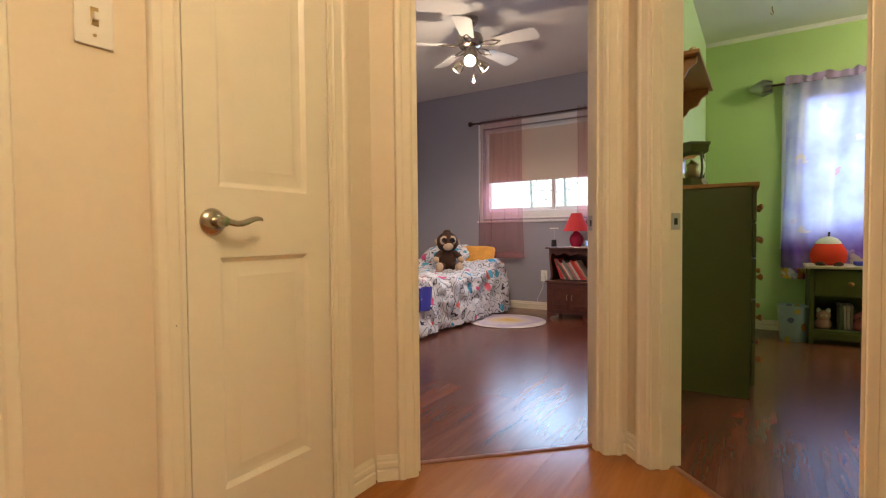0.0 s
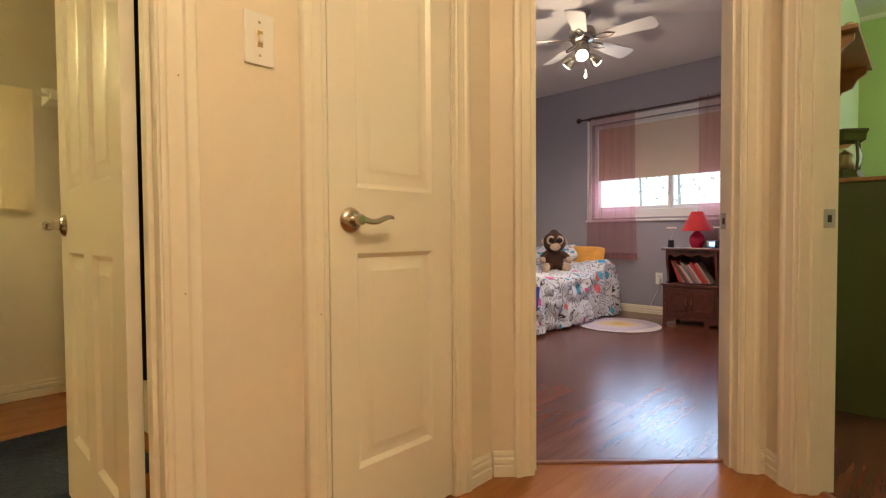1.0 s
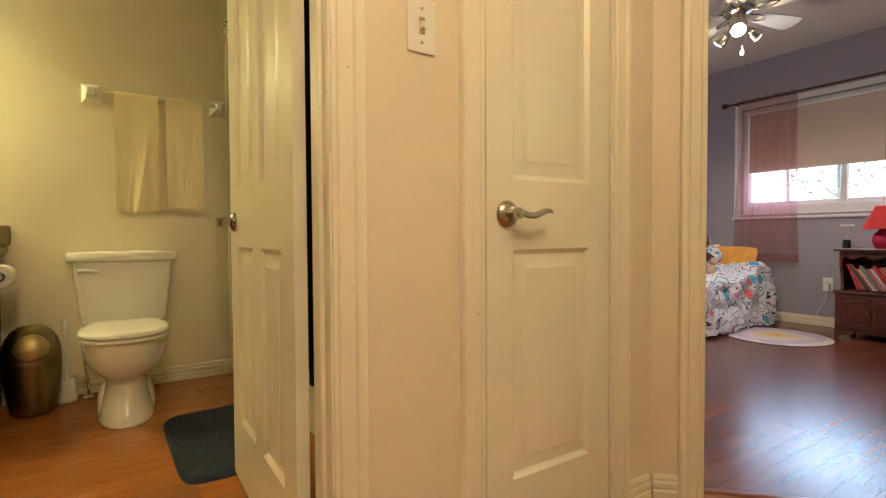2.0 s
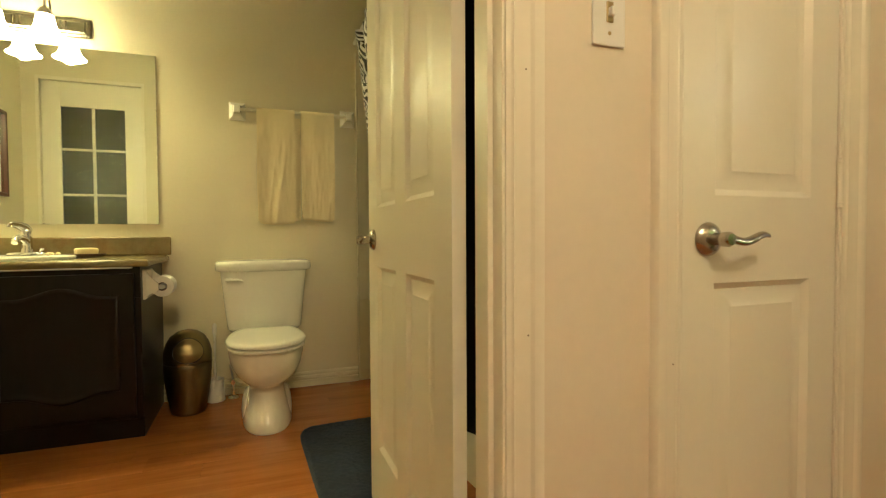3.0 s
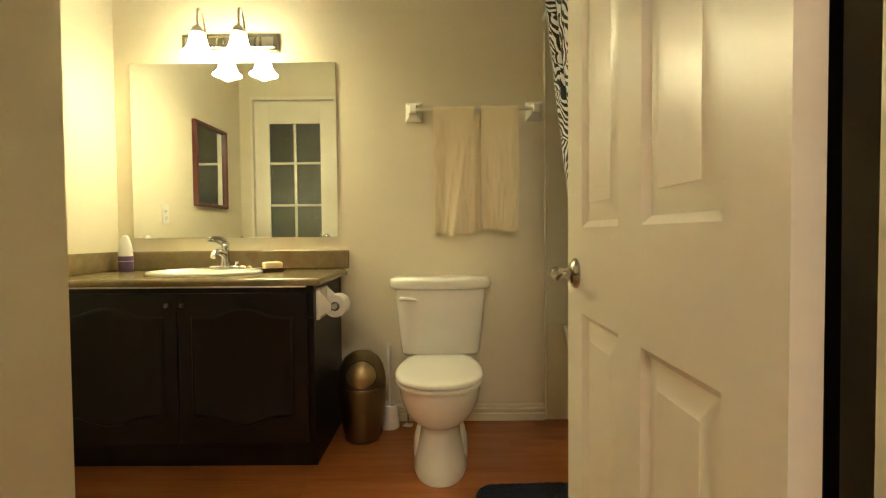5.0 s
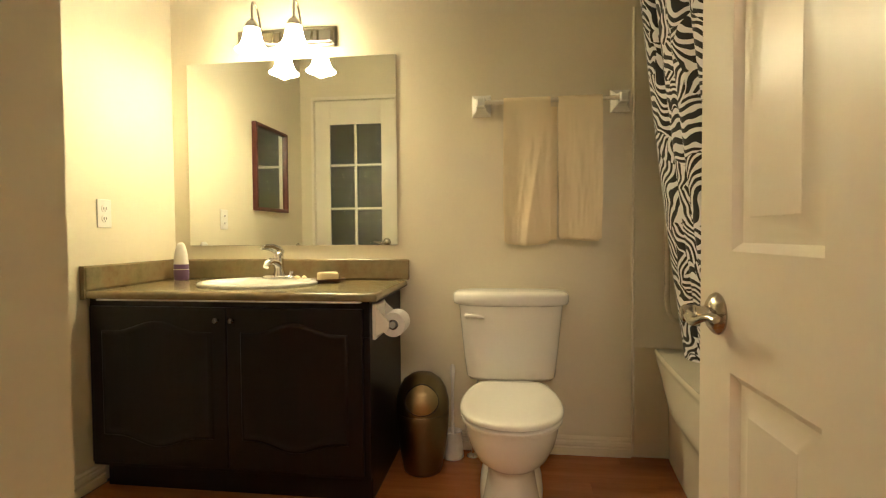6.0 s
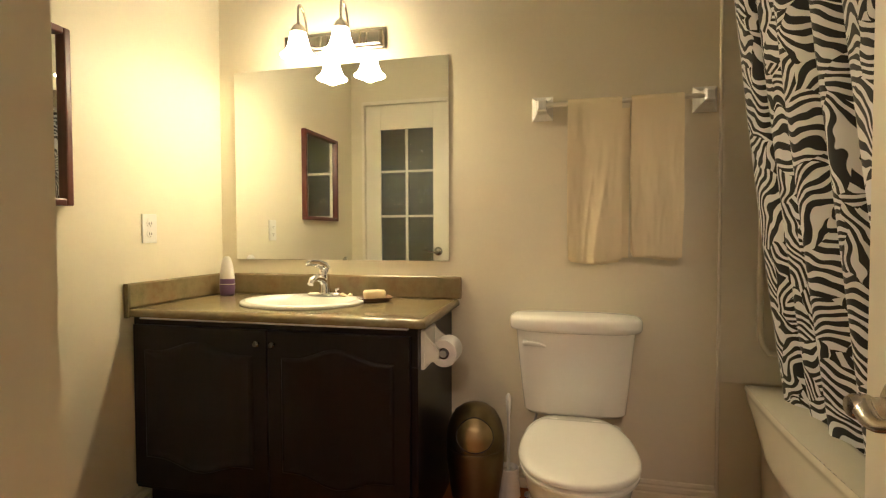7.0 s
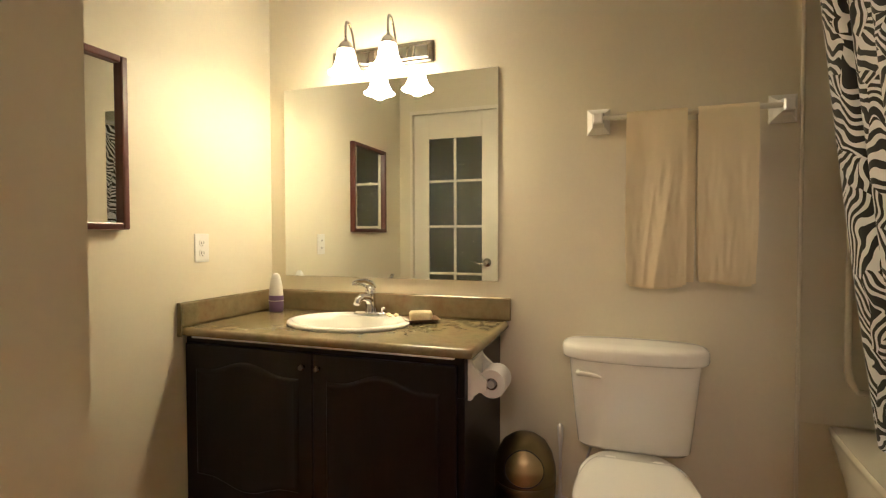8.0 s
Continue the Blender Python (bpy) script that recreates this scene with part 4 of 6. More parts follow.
def egg(z, inset, n=40):
    """A seat outline: round at the front, narrowing to a straight back edge."""
    xb, xm, xf, half = -3.045 + inset, -2.79, -2.572 - inset, 0.178 - inset
    side = []
    for i in range(n + 1):
        a = math.pi * i / n
        side.append((xm + (xf - xm) * math.sin(a) ** 0.92, -half * math.copysign(abs(math.cos(a)) ** 0.92, math.cos(a))))
    back = []
    for i in range(1, 13):
        u = i / 12
        back.append((xm + (xb - xm) * u, half * math.sqrt(1 - (0.72 * u) ** 2) * (1 - 0.05 * max(0.0, u - 0.85) / 0.15)))
    return [(x, TY + y, z) for x, y in side + back + [(x, -y) for x, y in back[::-1]]]


part("seat", rings([egg(z, k) for z, k in ((0.393, 0.012), (0.396, 0.004), (0.405, 0.003), (0.409, 0.007), (0.41, 0.03))]), M_PORC, toilet, smooth=50)
part("lid", rings([egg(z, k) for z, k in ((0.4135, 0.02), (0.414, 0.006), (0.417, 0.001), (0.424, 0.0), (0.43, 0.003), (0.434, 0.01), (0.4365, 0.03), (0.438, 0.07))]), M_PORC, toilet, smooth=50)
for sy in (-1, 1):
    part("seat_hinge", box((-3.075, TY + sy * 0.075 - 0.02, 0.393), (-3.047, TY + sy * 0.075 + 0.02, 0.426), 0.008), M_PORC, toilet)
part("lid_scratch", tube([(-3.0, TY + 0.125, 0.4392), (-2.985, TY + 0.14, 0.4385), (-2.96, TY + 0.142, 0.4385)], 0.0016, 6), M_SILVER, toilet, "worn grey mark on the lid")
valve = thing("water_supply_valve", "chrome water valve and hose behind the toilet", "valve")
part("escutcheon", lathe([(0.028, 0.0), (0.026, 0.005), (0.012, 0.012), (0.0, 0.013)], 20, m=pose(-3.315, -0.185, 0.0)), M_CHROME, valve)
part("riser", tube([(-3.315, -0.185, 0.01), (-3.315, -0.185, 0.09)], 0.007, 10), M_CHROME, valve)
part("valve_knob", rings([oval(0, 0, z, 0.016, 0.01, 16) for z in (0.0, 0.022)], m=pose(-3.315, -0.185, 0.09, 0, 90, 0)), M_CHROME, valve)
part("hose", tube([(-3.315, -0.185, 0.09), (-3.32, -0.2, 0.18), (-3.31, -0.18, 0.28), (-3.29, -0.15, 0.39)], 0.005, 8), M_SILVER, valve)

# bin and brush
bin_ = thing("pedal_bin", "round bronze metal waste bin with swing lid", "waste bin", at=pose(-3.16, -0.392, 0, 0, 0, 8) @ Matrix.Diagonal((1.07, 1.07, 1.0, 1)))
part("body", lathe([(0.07, 0), (0.075, 0.004), (0.079, 0.02), (0.093, 0.1), (0.103, 0.18), (0.1065, 0.24), (0.107, 0.26), (0.106, 0.262)], 40), M_BRONZE, bin_, smooth=50)
part("dome", lathe([(0.1065, 0.264), (0.107, 0.29), (0.104, 0.32), (0.094, 0.36), (0.075, 0.395), (0.045, 0.418), (0.02, 0.425), (0.0, 0.426)], 40), M_BRONZE, bin_, smooth=60)
DOME = [(0.264, 0.1065), (0.29, 0.107), (0.32, 0.104), (0.36, 0.094), (0.395, 0.075), (0.418, 0.045), (0.427, 0.0)]


def on_dome(b, z, proud):
    """A point on the lid's dome, turned by b from its front."""
    for (z0, r0), (z1, r1) in zip(DOME, DOME[1:]):
        if z <= z1:
            break
    r = r0 + (r1 - r0) * (z - z0) / (z1 - z0) + proud
    return (r * math.cos(b), r * math.sin(b), z + proud * 0.4)


def flap_at(u, v):
    a = 2 * math.pi * u
    return on_dome(0.66 * v * math.cos(a), 0.335 + 0.058 * v * math.sin(a), 0.002 + 0.004 * (1 - v * v))


part("swing_flap", sheet(flap_at, 36, 8, 0.001), metal("polished_brass", (0.44, 0.34, 0.17), 0.4), bin_, "brass coloured swing flap", smooth=60)
part("flap_seam", tube([on_dome(0.69 * math.cos(a * 0.1745), 0.335 + 0.061 * math.sin(a * 0.1745), 0.0005) for a in range(37)], 0.002, 6), M_BLACK, bin_, smooth=60)
brush = thing("toilet_brush", "white plastic toilet brush in its holder", "toilet brush", at=pose(-3.295, -0.275, 0))
part("holder", lathe([(0.047, 0), (0.05, 0.004), (0.045, 0.06), (0.043, 0.12), (0.04, 0.122), (0.04, 0.1), (0.0, 0.098)], 28), M_WHITE, brush, smooth=40)
part("handle", tube([(0, 0, 0.09), (0, 0, 0.2), (0, 0, 0.33), (0, 0, 0.38), (0, 0, 0.415), (0, 0, 0.428)], [0.009, 0.006, 0.006, 0.011, 0.012, 0.005], 14), M_WHITE, brush, smooth=60)

# towel rail
rail = thing("towel_rail", "white ceramic towel rail with a clear bar", "towel rail")
BX, BZ = WX + 0.072, 1.612
for y in (-0.142, 0.478):
    lo = [(0.0015, 0.043), (0.008, 0.043), (0.016, 0.034), (0.03, 0.024), (0.05, 0.019), (0.084, 0.018), (0.09, 0.013)]
    part("bracket", rings([[(WX + d, y + a * r, BZ + b * r * 1.15) for a, b in ((-1, -1), (1, -1), (1, 1), (-1, 1))] for d, r in lo]), M_PORC, rail)
part("bar", tube([(BX, -0.13, BZ), (BX, 0.465, BZ)], 0.0095, 14), M_ACRYL, rail, smooth=60)


def towel(y0, y1, front_z, back_z, seed, soft=1.0, wider=0.0):
    """A folded towel over the bar: front, fold and back in one closed cloth."""
    rng = random.Random(seed)
    ph = [rng.random() * 6.28 for _ in range(4)]
    lf, lb, r = BZ - front_z, BZ - back_z, 0.016

    def at(u, v):
        s = v * (lf + lb + math.pi * r)
        y = y0 + (y1 - y0) * u
        if s < lf:
            x, z = BX + r, front_z + s
        elif s < lf + math.pi * r:
            a = (s - lf) / r
            x, z = BX + r * math.cos(a), BZ + r * math.sin(a)
        else:
            x, z = BX - r, BZ - (s - lf - math.pi * r)
        hang = max(0.0, (BZ - z) / lf)
        crease = 0.5 + 0.5 * math.sin(u * 9.5 + ph[0] + 0.7 * hang)
        slant = max(0.0, 1 - abs((u - 0.62 + 0.35 * hang) / 0.16)) ** 2 + 0.7 * max(0.0, 1 - abs((u - 0.95 + 0.5 * hang) / 0.13)) ** 2
        ripple = soft * (0.012 * crease * (0.4 + 0.6 * hang) + 0.008 * slant * hang) + 0.006 * noise.noise(Vector((u * 3 + ph[0], hang * 3, ph[1]))) + 0.002 * noise.noise(Vector((u * 13, hang * 9, ph[2]))) - 0.004
        if x > BX:
            x += ripple * min(1.0, hang * 2.2) ** 0.8 + 0.012 * hang
        y += 0.004 * hang * math.sin(hang * 3 + ph[3]) * (0.5 - u) * 2 + 0.0015 * math.sin(z * 17 + ph[1]) * hang
        return (x, y, z + 0.006 * math.sin(u * 5 + ph[2]) * hang)
    ob = thing("hand_towel", "folded cream hand towel hanging over the rail", "towel", group="towels on the rail")
    part("cloth", sheet(at, 48, 100, 0.006), M_TOWEL, ob, smooth=70)
    for back, drop, inset in ((0.009, 0.009, 0.02), (0.018, 0.017, 0.05), (0.026, 0.012, 0.03)):
        def layer(u, v, back=back, drop=drop, inset=inset):
            x, y, z = at(inset + (1 - 2 * inset) * u, 0.01 + 0.2 * v)
            return (x - back, y, z - drop - 0.01 * lf)
        part("folded_layer", sheet(layer, 24, 8, 0.004), M_TOWEL, ob, smooth=70)
    if wider:
        part("folded_layer", sheet(lambda u, v: (BX - 0.004 - 0.02 * v + 0.004 * math.sin(u * 3 + v * 2), y1 - 0.02 + (wider + 0.02) * u, BZ - 0.03 - (BZ - 0.035 - back_z) * v), 8, 24, 0.005), M_TOWEL, ob, smooth=70)
    for zz in (front_z + 0.022, front_z + 0.03):
        def band(u, v, zz=zz):
            x, y, z = at(u, (zz - front_z + v * 0.005) / (lf + lb + math.pi * r))
            return (x + 0.0036, y, z)
        part("woven_band", sheet(band, 40, 2, 0.0015), M_TOWEL, ob, smooth=70)
    return ob


towel(-0.04, 0.165, 0.985, 0.99, 3, 1.0, 0.03)
towel(0.2, 0.388, 1.003, 1.01, 8, 0.45)

# bathtub, surround and curtain
tub = thing("bathtub", "white acrylic bathtub with a bowed front", "bathtub")
TX0, TX1, TYB = WX + 0.004, -1.71, 1.39


def bow(u):
    return 0.64 - 0.054 * math.sin(math.pi * u) ** 0.85


def apron(u, v):
    x = TX0 + (TX1 - TX0) * u
    z = 0.5 * (1 - v)
    swoop = 0.40 * math.exp(-((u / 0.1) ** 2)) + 0.27 * (1 - math.exp(-((u / 0.1) ** 2)))
    inset = 0.05 / (1 + math.exp((z - swoop) * 55))
    lip = 0.006 * math.sin(min(1.0, v / 0.05) * math.pi)
    return (x, bow(u) + inset - lip + 0.01 * v, z)


part("apron", sheet(apron, 60, 50, 0.004), M_ACRYL, tub, smooth=60)


def inner_edge(k, z):
    out = []
    for i in range(64):
        a = 2 * math.pi * i / 64
        c, s = math.cos(a), math.sin(a)
        out.append(((TX0 + TX1) / 2 + (0.79 - k) * math.copysign(abs(c) ** 0.6, c), 1.035 + (0.315 - k) * math.copysign(abs(s) ** 0.62, s), z))
    return out


rim_outer = []
for x, y, z in inner_edge(0, 0.5):
    u = (x - TX0) / (TX1 - TX0)
    cx, cy = (TX0 + TX1) / 2, 1.035
    dx, dy = x - cx, y - cy
    k = min(((TX1 if dx > 0 else TX0) - cx) / dx if abs(dx) > 1e-6 else 99, ((TYB if dy > 0 else 0.6) - cy) / dy if abs(dy) > 1e-6 else 99)
    qx, qy = cx + k * dx, cy + k * dy
    if qy < 0.63:
        qy = bow((qx - TX0) / (TX1 - TX0))
    rim_outer.append((qx, qy, 0.5))
part("rim", rings([rim_outer, [(x, y, z + 0.006) for x, y, z in inner_edge(-0.02, 0.5)], inner_edge(0.0, 0.5), inner_edge(0.03, 0.44), inner_edge(0.08, 0.2), inner_edge(0.14, 0.12)], False, True), M_ACRYL, tub, smooth=50)

surround = thing("shower_surround", "white moulded acrylic shower surround panel", "shower wall", kind="structure")
part("panel", box((WX + 0.001, 0.54, 0.505), (WX + 0.009, 1.395, 2.02), 0.003), M_ACRYL, surround)
part("edge_bead", tube([(WX + 0.006, 0.537, 0.02), (WX + 0.006, 0.537, 1.2), (WX + 0.006, 0.537, 2.02)], 0.007, 10), M_ACRYL, surround, smooth=60)
part("moulded_ledge", tube([(WX + 0.012, 0.68, 1.7), (WX + 0.012, 0.68, 0.72), (WX + 0.012, 0.688, 0.665), (WX + 0.012, 0.71, 0.63), (WX + 0.012, 0.78, 0.62), (WX + 0.012, 1.3, 0.62)], 0.011, 12), M_ACRYL, surround, smooth=60)

rod = thing("shower_rod", "white shower curtain rod over the bathtub", "curtain rod")
part("tube", tube([(WX + 0.01, 0.53, 2.08), (-1.71, 0.53, 2.08)], 0.012, 14), M_WHITE, rod, smooth=60)

curtain = thing("shower_curtain", "black and white zebra print shower curtain hanging into the tub", "shower curtain")


def zebra_at(u, v):
    z = 2.05 - v * (2.05 - 0.315)
    x = WX + 0.135 + u * 1.5
    y = 0.512 + (2.05 - z) / 1.62 * 0.235
    fold = 0.028 * math.sin(u * 62 + 1.2 * math.sin(v * 2.2)) + 0.011 * math.sin(u * 37 + 1.7 + v) + 0.008 * math.sin(u * 111 + v * 1.3)
    return (x + 0.016 * math.cos(u * 62 + 0.6) - 0.02 * v * (1 - u), y + fold * (0.8 + 0.3 * v), z)


bm = sheet(zebra_at, 240, 40, 0.0)
uv = bm.loops.layers.uv.new("uv")
for f in bm.faces:
    for l in f.loops:
        l[uv].uv = (l.vert.co.x * 1.35, l.vert.co.z)
part("cloth", bm, M_ZEBRA, curtain, smooth=80)

mat = thing("bath_mat", "dark blue shaggy bath mat on the floor", "bath mat", at=pose(-2.33, 0.352, 0, 0, 0, 2))


def tuft(u, v):
    a, b = (u - 0.5) * 2, (v - 0.5) * 2
    q = (abs(a) ** 8 + abs(b) ** 8) ** (1 / 8)
    k = max(abs(a), abs(b)) / q if q > 1e-6 else 1
    x, y = a * k * 0.37, b * k * 0.225
    n = noise.noise(Vector((x * 60, y * 60, 3))) * 0.004 + noise.noise(Vector((x * 150, y * 150, 9))) * 0.004
    d = max(abs(a), abs(b))
    return (x, y, (0.02 + n) * (1 - max(0.0, (d - 0.93) / 0.07) ** 2) + 0.001)


part("top", sheet(tuft, 150, 90), M_MAT, mat, smooth=80)
part("backing", rings([oval(0, 0, z, 0.366, 0.222, 48, 8) for z in (0.0005, 0.002)]), M_MAT, mat)

# near-black robe added behind the open door so that its gap reads as shade
robe = thing("gap_shade_robe", "near-black robe added behind the open door to darken its gap", "bathrobe")


def robe_at(u, v):
    x = 0.08 + 0.5 * u * (0.55 + 0.45 * v)
    return (x, -0.045 - 0.05 * math.sin(math.pi * u) * (0.5 + 0.5 * v) - 0.02 * math.sin(u * 19 + v), 1.8 - 1.35 * v)


part("cloth", sheet(robe_at, 60, 24, 0.012, m=SWING), surface("gap_shade_cloth", (0.007, 0.005, 0.004), 0.95, vary=0.3, fine=200, relief=0.5), robe, smooth=80)

# nail holes and chips in the paint of the hall's woodwork
chip_mat = surface("bare_wood_chip", (0.22, 0.15, 0.1), 0.9)
chips = thing("paint_chip", "small dark nail holes and chips in the door casing paint", "paint chip", kind="structure")
for s_, n_, z_, r_ in ((0.372, -0.0165, 1.18, 0.0013), (0.376, -0.0165, 0.74, 0.0014), (0.4, -0.0165, 0.615, 0.0019), (0.405, -0.012, 0.39, 0.0016), (0.69, -0.0165, 0.66, 0.0014), (0.405, -0.0125, 0.36, 0.0015), (1.245, -0.0165, 0.53, 0.0012)):
    part("chip", rings([[(s_ + r * math.cos(a * 0.785) * (1 + 0.3 * math.sin(a * 2.1)), n_ - d, z_ + r * 1.2 * math.sin(a * 0.785)) for a in range(8)] for d, r in ((0.0, r_), (0.0006, r_), (0.0008, r_ * 0.6))], m=HALL_W), chip_mat, chips)


# ---- bedroom ----
def window(name, m, s0, s1, z0, z1, mull, label, depth=0.16, glass_low=None):
    """A white vinyl window in the opening, with inner casing, sill, sashes and panes."""
    ob = thing(name, label, "window", kind="structure")
    for a, b in ((s0, s0 + 0.045), (s1 - 0.045, s1)):
        part("window_frame", box((a, 0.06, z0), (b, 0.14, z1), 0.004, m=m), M_VINYL, ob)
    for a, b in ((z0, z0 + 0.09), (z1 - 0.05, z1)):
        part("window_frame", box((s0 + 0.045, 0.061, a), (s1 - 0.045, 0.139, b), 0.004, m=m), M_VINYL, ob)
    part("mullion", box((mull - 0.022, 0.07, z0 + 0.09), (mull + 0.022, 0.13, z1 - 0.05), 0.004, m=m), M_VINYL, ob)
    for a, b in ((s0 + 0.045, mull - 0.022), (mull + 0.022, s1 - 0.045)):
        sash = part("sash", box((a, 0.085, z0 + 0.09), (b, 0.115, z0 + 0.125), 0.003, m=m), M_VINYL, ob)
        pane = part("pane", box((a, 0.1, z0 + 0.125), (b, 0.104, z1 - 0.05), m=m), M_GLASS, ob)
        pane.visible_shadow = False
    for a, b in ((s0 - 0.055, s0 - 0.001), (s1 + 0.001, s1 + 0.055)):
        part("casing", box((a, -0.014, z0 - 0.02), (b, -0.0005, z1 + 0.055), 0.004, m=m), M_VINYL, ob)
    part("casing", box((s0 - 0.0005, -0.014, z1 + 0.001), (s1 + 0.0005, -0.0005, z1 + 0.055), 0.004, m=m), M_VINYL, ob)
    part("window_sill", box((s0 - 0.07, -0.03, z0 - 0.045), (s1 + 0.07, -0.0005, z0 - 0.021), 0.006, m=m), M_VINYL, ob)
    part("reveal", box((s0, -0.0005, z0), (s1, 0.06, z0 + 0.012), 0.002, m=m), M_VINYL, ob)
    return ob


window("window_bedroom", BEDWIN, 1.06, 2.74, 1.03, 2.09, 1.9, "white vinyl sliding bedroom window with a casing")
blind = thing("roller_blind", "beige roller blind pulled half down", "blind")
part("cloth", box((1.13, 0.02, 1.465), (2.68, 0.022, 2.03), m=BEDWIN), M_BLIND, blind)
part("bottom_bar", box((1.13, 0.016, 1.45), (2.68, 0.026, 1.466), 0.003, m=BEDWIN), M_BLIND, blind)
part("roller", tube([(1.12, 0.03, 2.05), (2.69, 0.03, 2.05)], 0.018, 14, m=BEDWIN), M_VINYL, blind)

rod = thing("curtain_rod", "dark bronze curtain rod with turned finials", "curtain rod")
part("bar", tube([(0.98, -0.085, 2.15), (2.9, -0.085, 2.15)], 0.009, 12, m=BEDWIN), M_DARKROD, rod, smooth=60)
for s, k in ((0.98, -1), (2.9, 1)):
    part("finial", lathe([(0.009, 0), (0.016, 0.008), (0.012, 0.016), (0.026, 0.03), (0.031, 0.045), (0.022, 0.062), (0.008, 0.07), (0.0, 0.073)], 16, m=BEDWIN @ pose(s, -0.085, 2.15, 0, 90 * k, 0)), M_DARKROD, rod, smooth=50)
for s in (1.03, 2.85):
    part("bracket", tube([(s, 0, 2.15), (s, -0.085, 2.15)], 0.008, 8, m=BEDWIN), M_DARKROD, rod)


def sheer_curtain(s0, s1, b0, b1, low, seed, label):
    rng = random.Random(seed)
    ph = rng.random() * 6

    def at(u, v):
        z = 2.175 - v * (2.175 - low)
        a, b = s0 + (b0 - s0) * v, s1 + (b1 - s1) * v
        s = a + (b - a) * u
        f = 0.024 * math.sin(u * 44 + ph + math.sin(v * 3)) + 0.012 * math.sin(u * 23 + 2 * ph + v * 2)
        if v < 0.05:
            f += 0.01 * math.sin(u * 90)
        return (s + 0.01 * math.sin(u * 21 + v * 4), -0.085 + f * (0.55 + 0.45 * v), z + (0.008 * math.sin(u * 70) if v < 0.02 else 0))
    ob = thing("sheer_curtain", label, "curtain", group="bedroom curtains")
    part("cloth", sheet(at, 90, 40, m=BEDWIN), M_PINK, ob, smooth=80)
    hem = lambda u, v: tuple(Vector(at(u, 0.955 + 0.045 * v)) + Vector((0, -0.003, 0)))
    part("hem", sheet(hem, 90, 3, m=BEDWIN), M_PINK, ob, smooth=80)
    return ob


sheer_curtain(1.06, 1.58, 1.03, 1.61, 0.575, 1, "sheer dusty rose curtain gathered at the window")
sheer_curtain(2.22, 2.86, 2.2, 2.84, 0.575, 2, "sheer dusty rose curtain gathered at the window")

# ceiling fan
fan = thing("ceiling_fan", "white five-blade ceiling fan with three lit spot shades", "ceiling fan", at=pose(-1.87, 3.51, 0))
part("canopy", lathe([(0.065, 2.549), (0.064, 2.53), (0.05, 2.505), (0.03, 2.49), (0.0, 2.488)], 28), M_NICKEL, fan, smooth=50)
part("down_rod", tube([(0, 0, 2.5), (0, 0, 2.42)], 0.013, 12), M_NICKEL, fan)
part("motor", lathe([(0.0, 2.43), (0.05, 2.428), (0.09, 2.415), (0.1, 2.39), (0.1, 2.35), (0.085, 2.325), (0.05, 2.315), (0.05, 2.29), (0.058, 2.27), (0.05, 2.235), (0.0, 2.228)], 36), M_NICKEL, fan, smooth=50)
for i in range(5):
    m = pose(0, 0, 2.335, 0, 0, 5 + 72 * i) @ pose(0, 0, 0, -14, 0, 0)
    outline = [(0.19, -0.052), (0.505, -0.072), (0.533, -0.063), (0.547, -0.034), (0.547, 0.034), (0.533, 0.063), (0.505, 0.072), (0.19, 0.052)]
    blade = part("blade", prism(outline, -0.003, 0.003, m=m), M_WHITE, fan)
    part("blade_iron", tube([(0.07, 0, 0.005), (0.12, 0.02, -0.004), (0.16, 0.03, -0.006), (0.2, 0.026, -0.006), (0.25, 0, -0.006), (0.2, -0.026, -0.006), (0.16, -0.03, -0.006), (0.12, -0.02, -0.004), (0.07, 0, 0.005)], 0.006, 8, m=m), M_NICKEL, blade)
for i, a in enumerate((-62, 58, 178)):
    m = pose(0, 0, 2.245, 0, 0, a) @ pose(0.05, 0, -0.005, 0, 128, 0)
    part("spot_arm", lathe([(0.012, 0), (0.014, 0.02), (0.026, 0.03), (0.03, 0.045), (0.0, 0.046)], 18, m=m), M_NICKEL, fan, smooth=50)
    cup = part("spot_shade", lathe([(0.029, 0.046), (0.04, 0.07), (0.046, 0.105), (0.044, 0.106), (0.036, 0.08), (0.0, 0.07)], 24, m=m, close=False), M_NICKEL, fan, "satin metal lamp cup", smooth=60)
    part("bulb", lathe([(0.02, 0.072), (0.036, 0.09), (0.038, 0.104), (0.026, 0.114), (0.0, 0.118)], 20, m=m), M_BULB, cup, "lit reflector bulb", smooth=60)
part("pull_chain", tube([(0.02, 0.02, 2.23), (0.02, 0.02, 2.08)], 0.0018, 6), M_NICKEL, fan)
part("pull_knob", lathe([(0.0, 2.045), (0.011, 2.05), (0.012, 2.075), (0.004, 2.085)], 12, m=pose(0.02, 0.02, 0)), M_WHITE, fan)

# bed
bed = thing("bed", "single bed with a white wooden frame and a print bedspread", "bed")
BX0, BX1, BY0, BY1 = -3.32, -2.33, 3.02, 5.08
part("mattress", box((BX0, BY0 + 0.03, 0.2), (BX1 - 0.03, BY1 - 0.06, 0.42), 0.05, seg=3), M_PAPER, bed)
part("side_rail", box((BX1 - 0.03, BY0, 0.12), (BX1 - 0.005, BY1 - 0.03, 0.2), 0.004), M_WHITE, bed)
for x in (BX0, BX1 - 0.03):
    part("bedpost", box((x, BY1 - 0.03, 0.004), (x + 0.045, BY1 + 0.015, 0.43), 0.006), M_WHITE, bed, "white painted post")
    part("bedpost", box((x, BY0 - 0.02, 0.004), (x + 0.045, BY0 + 0.025, 0.3), 0.006), M_WHITE, bed, "white painted post")
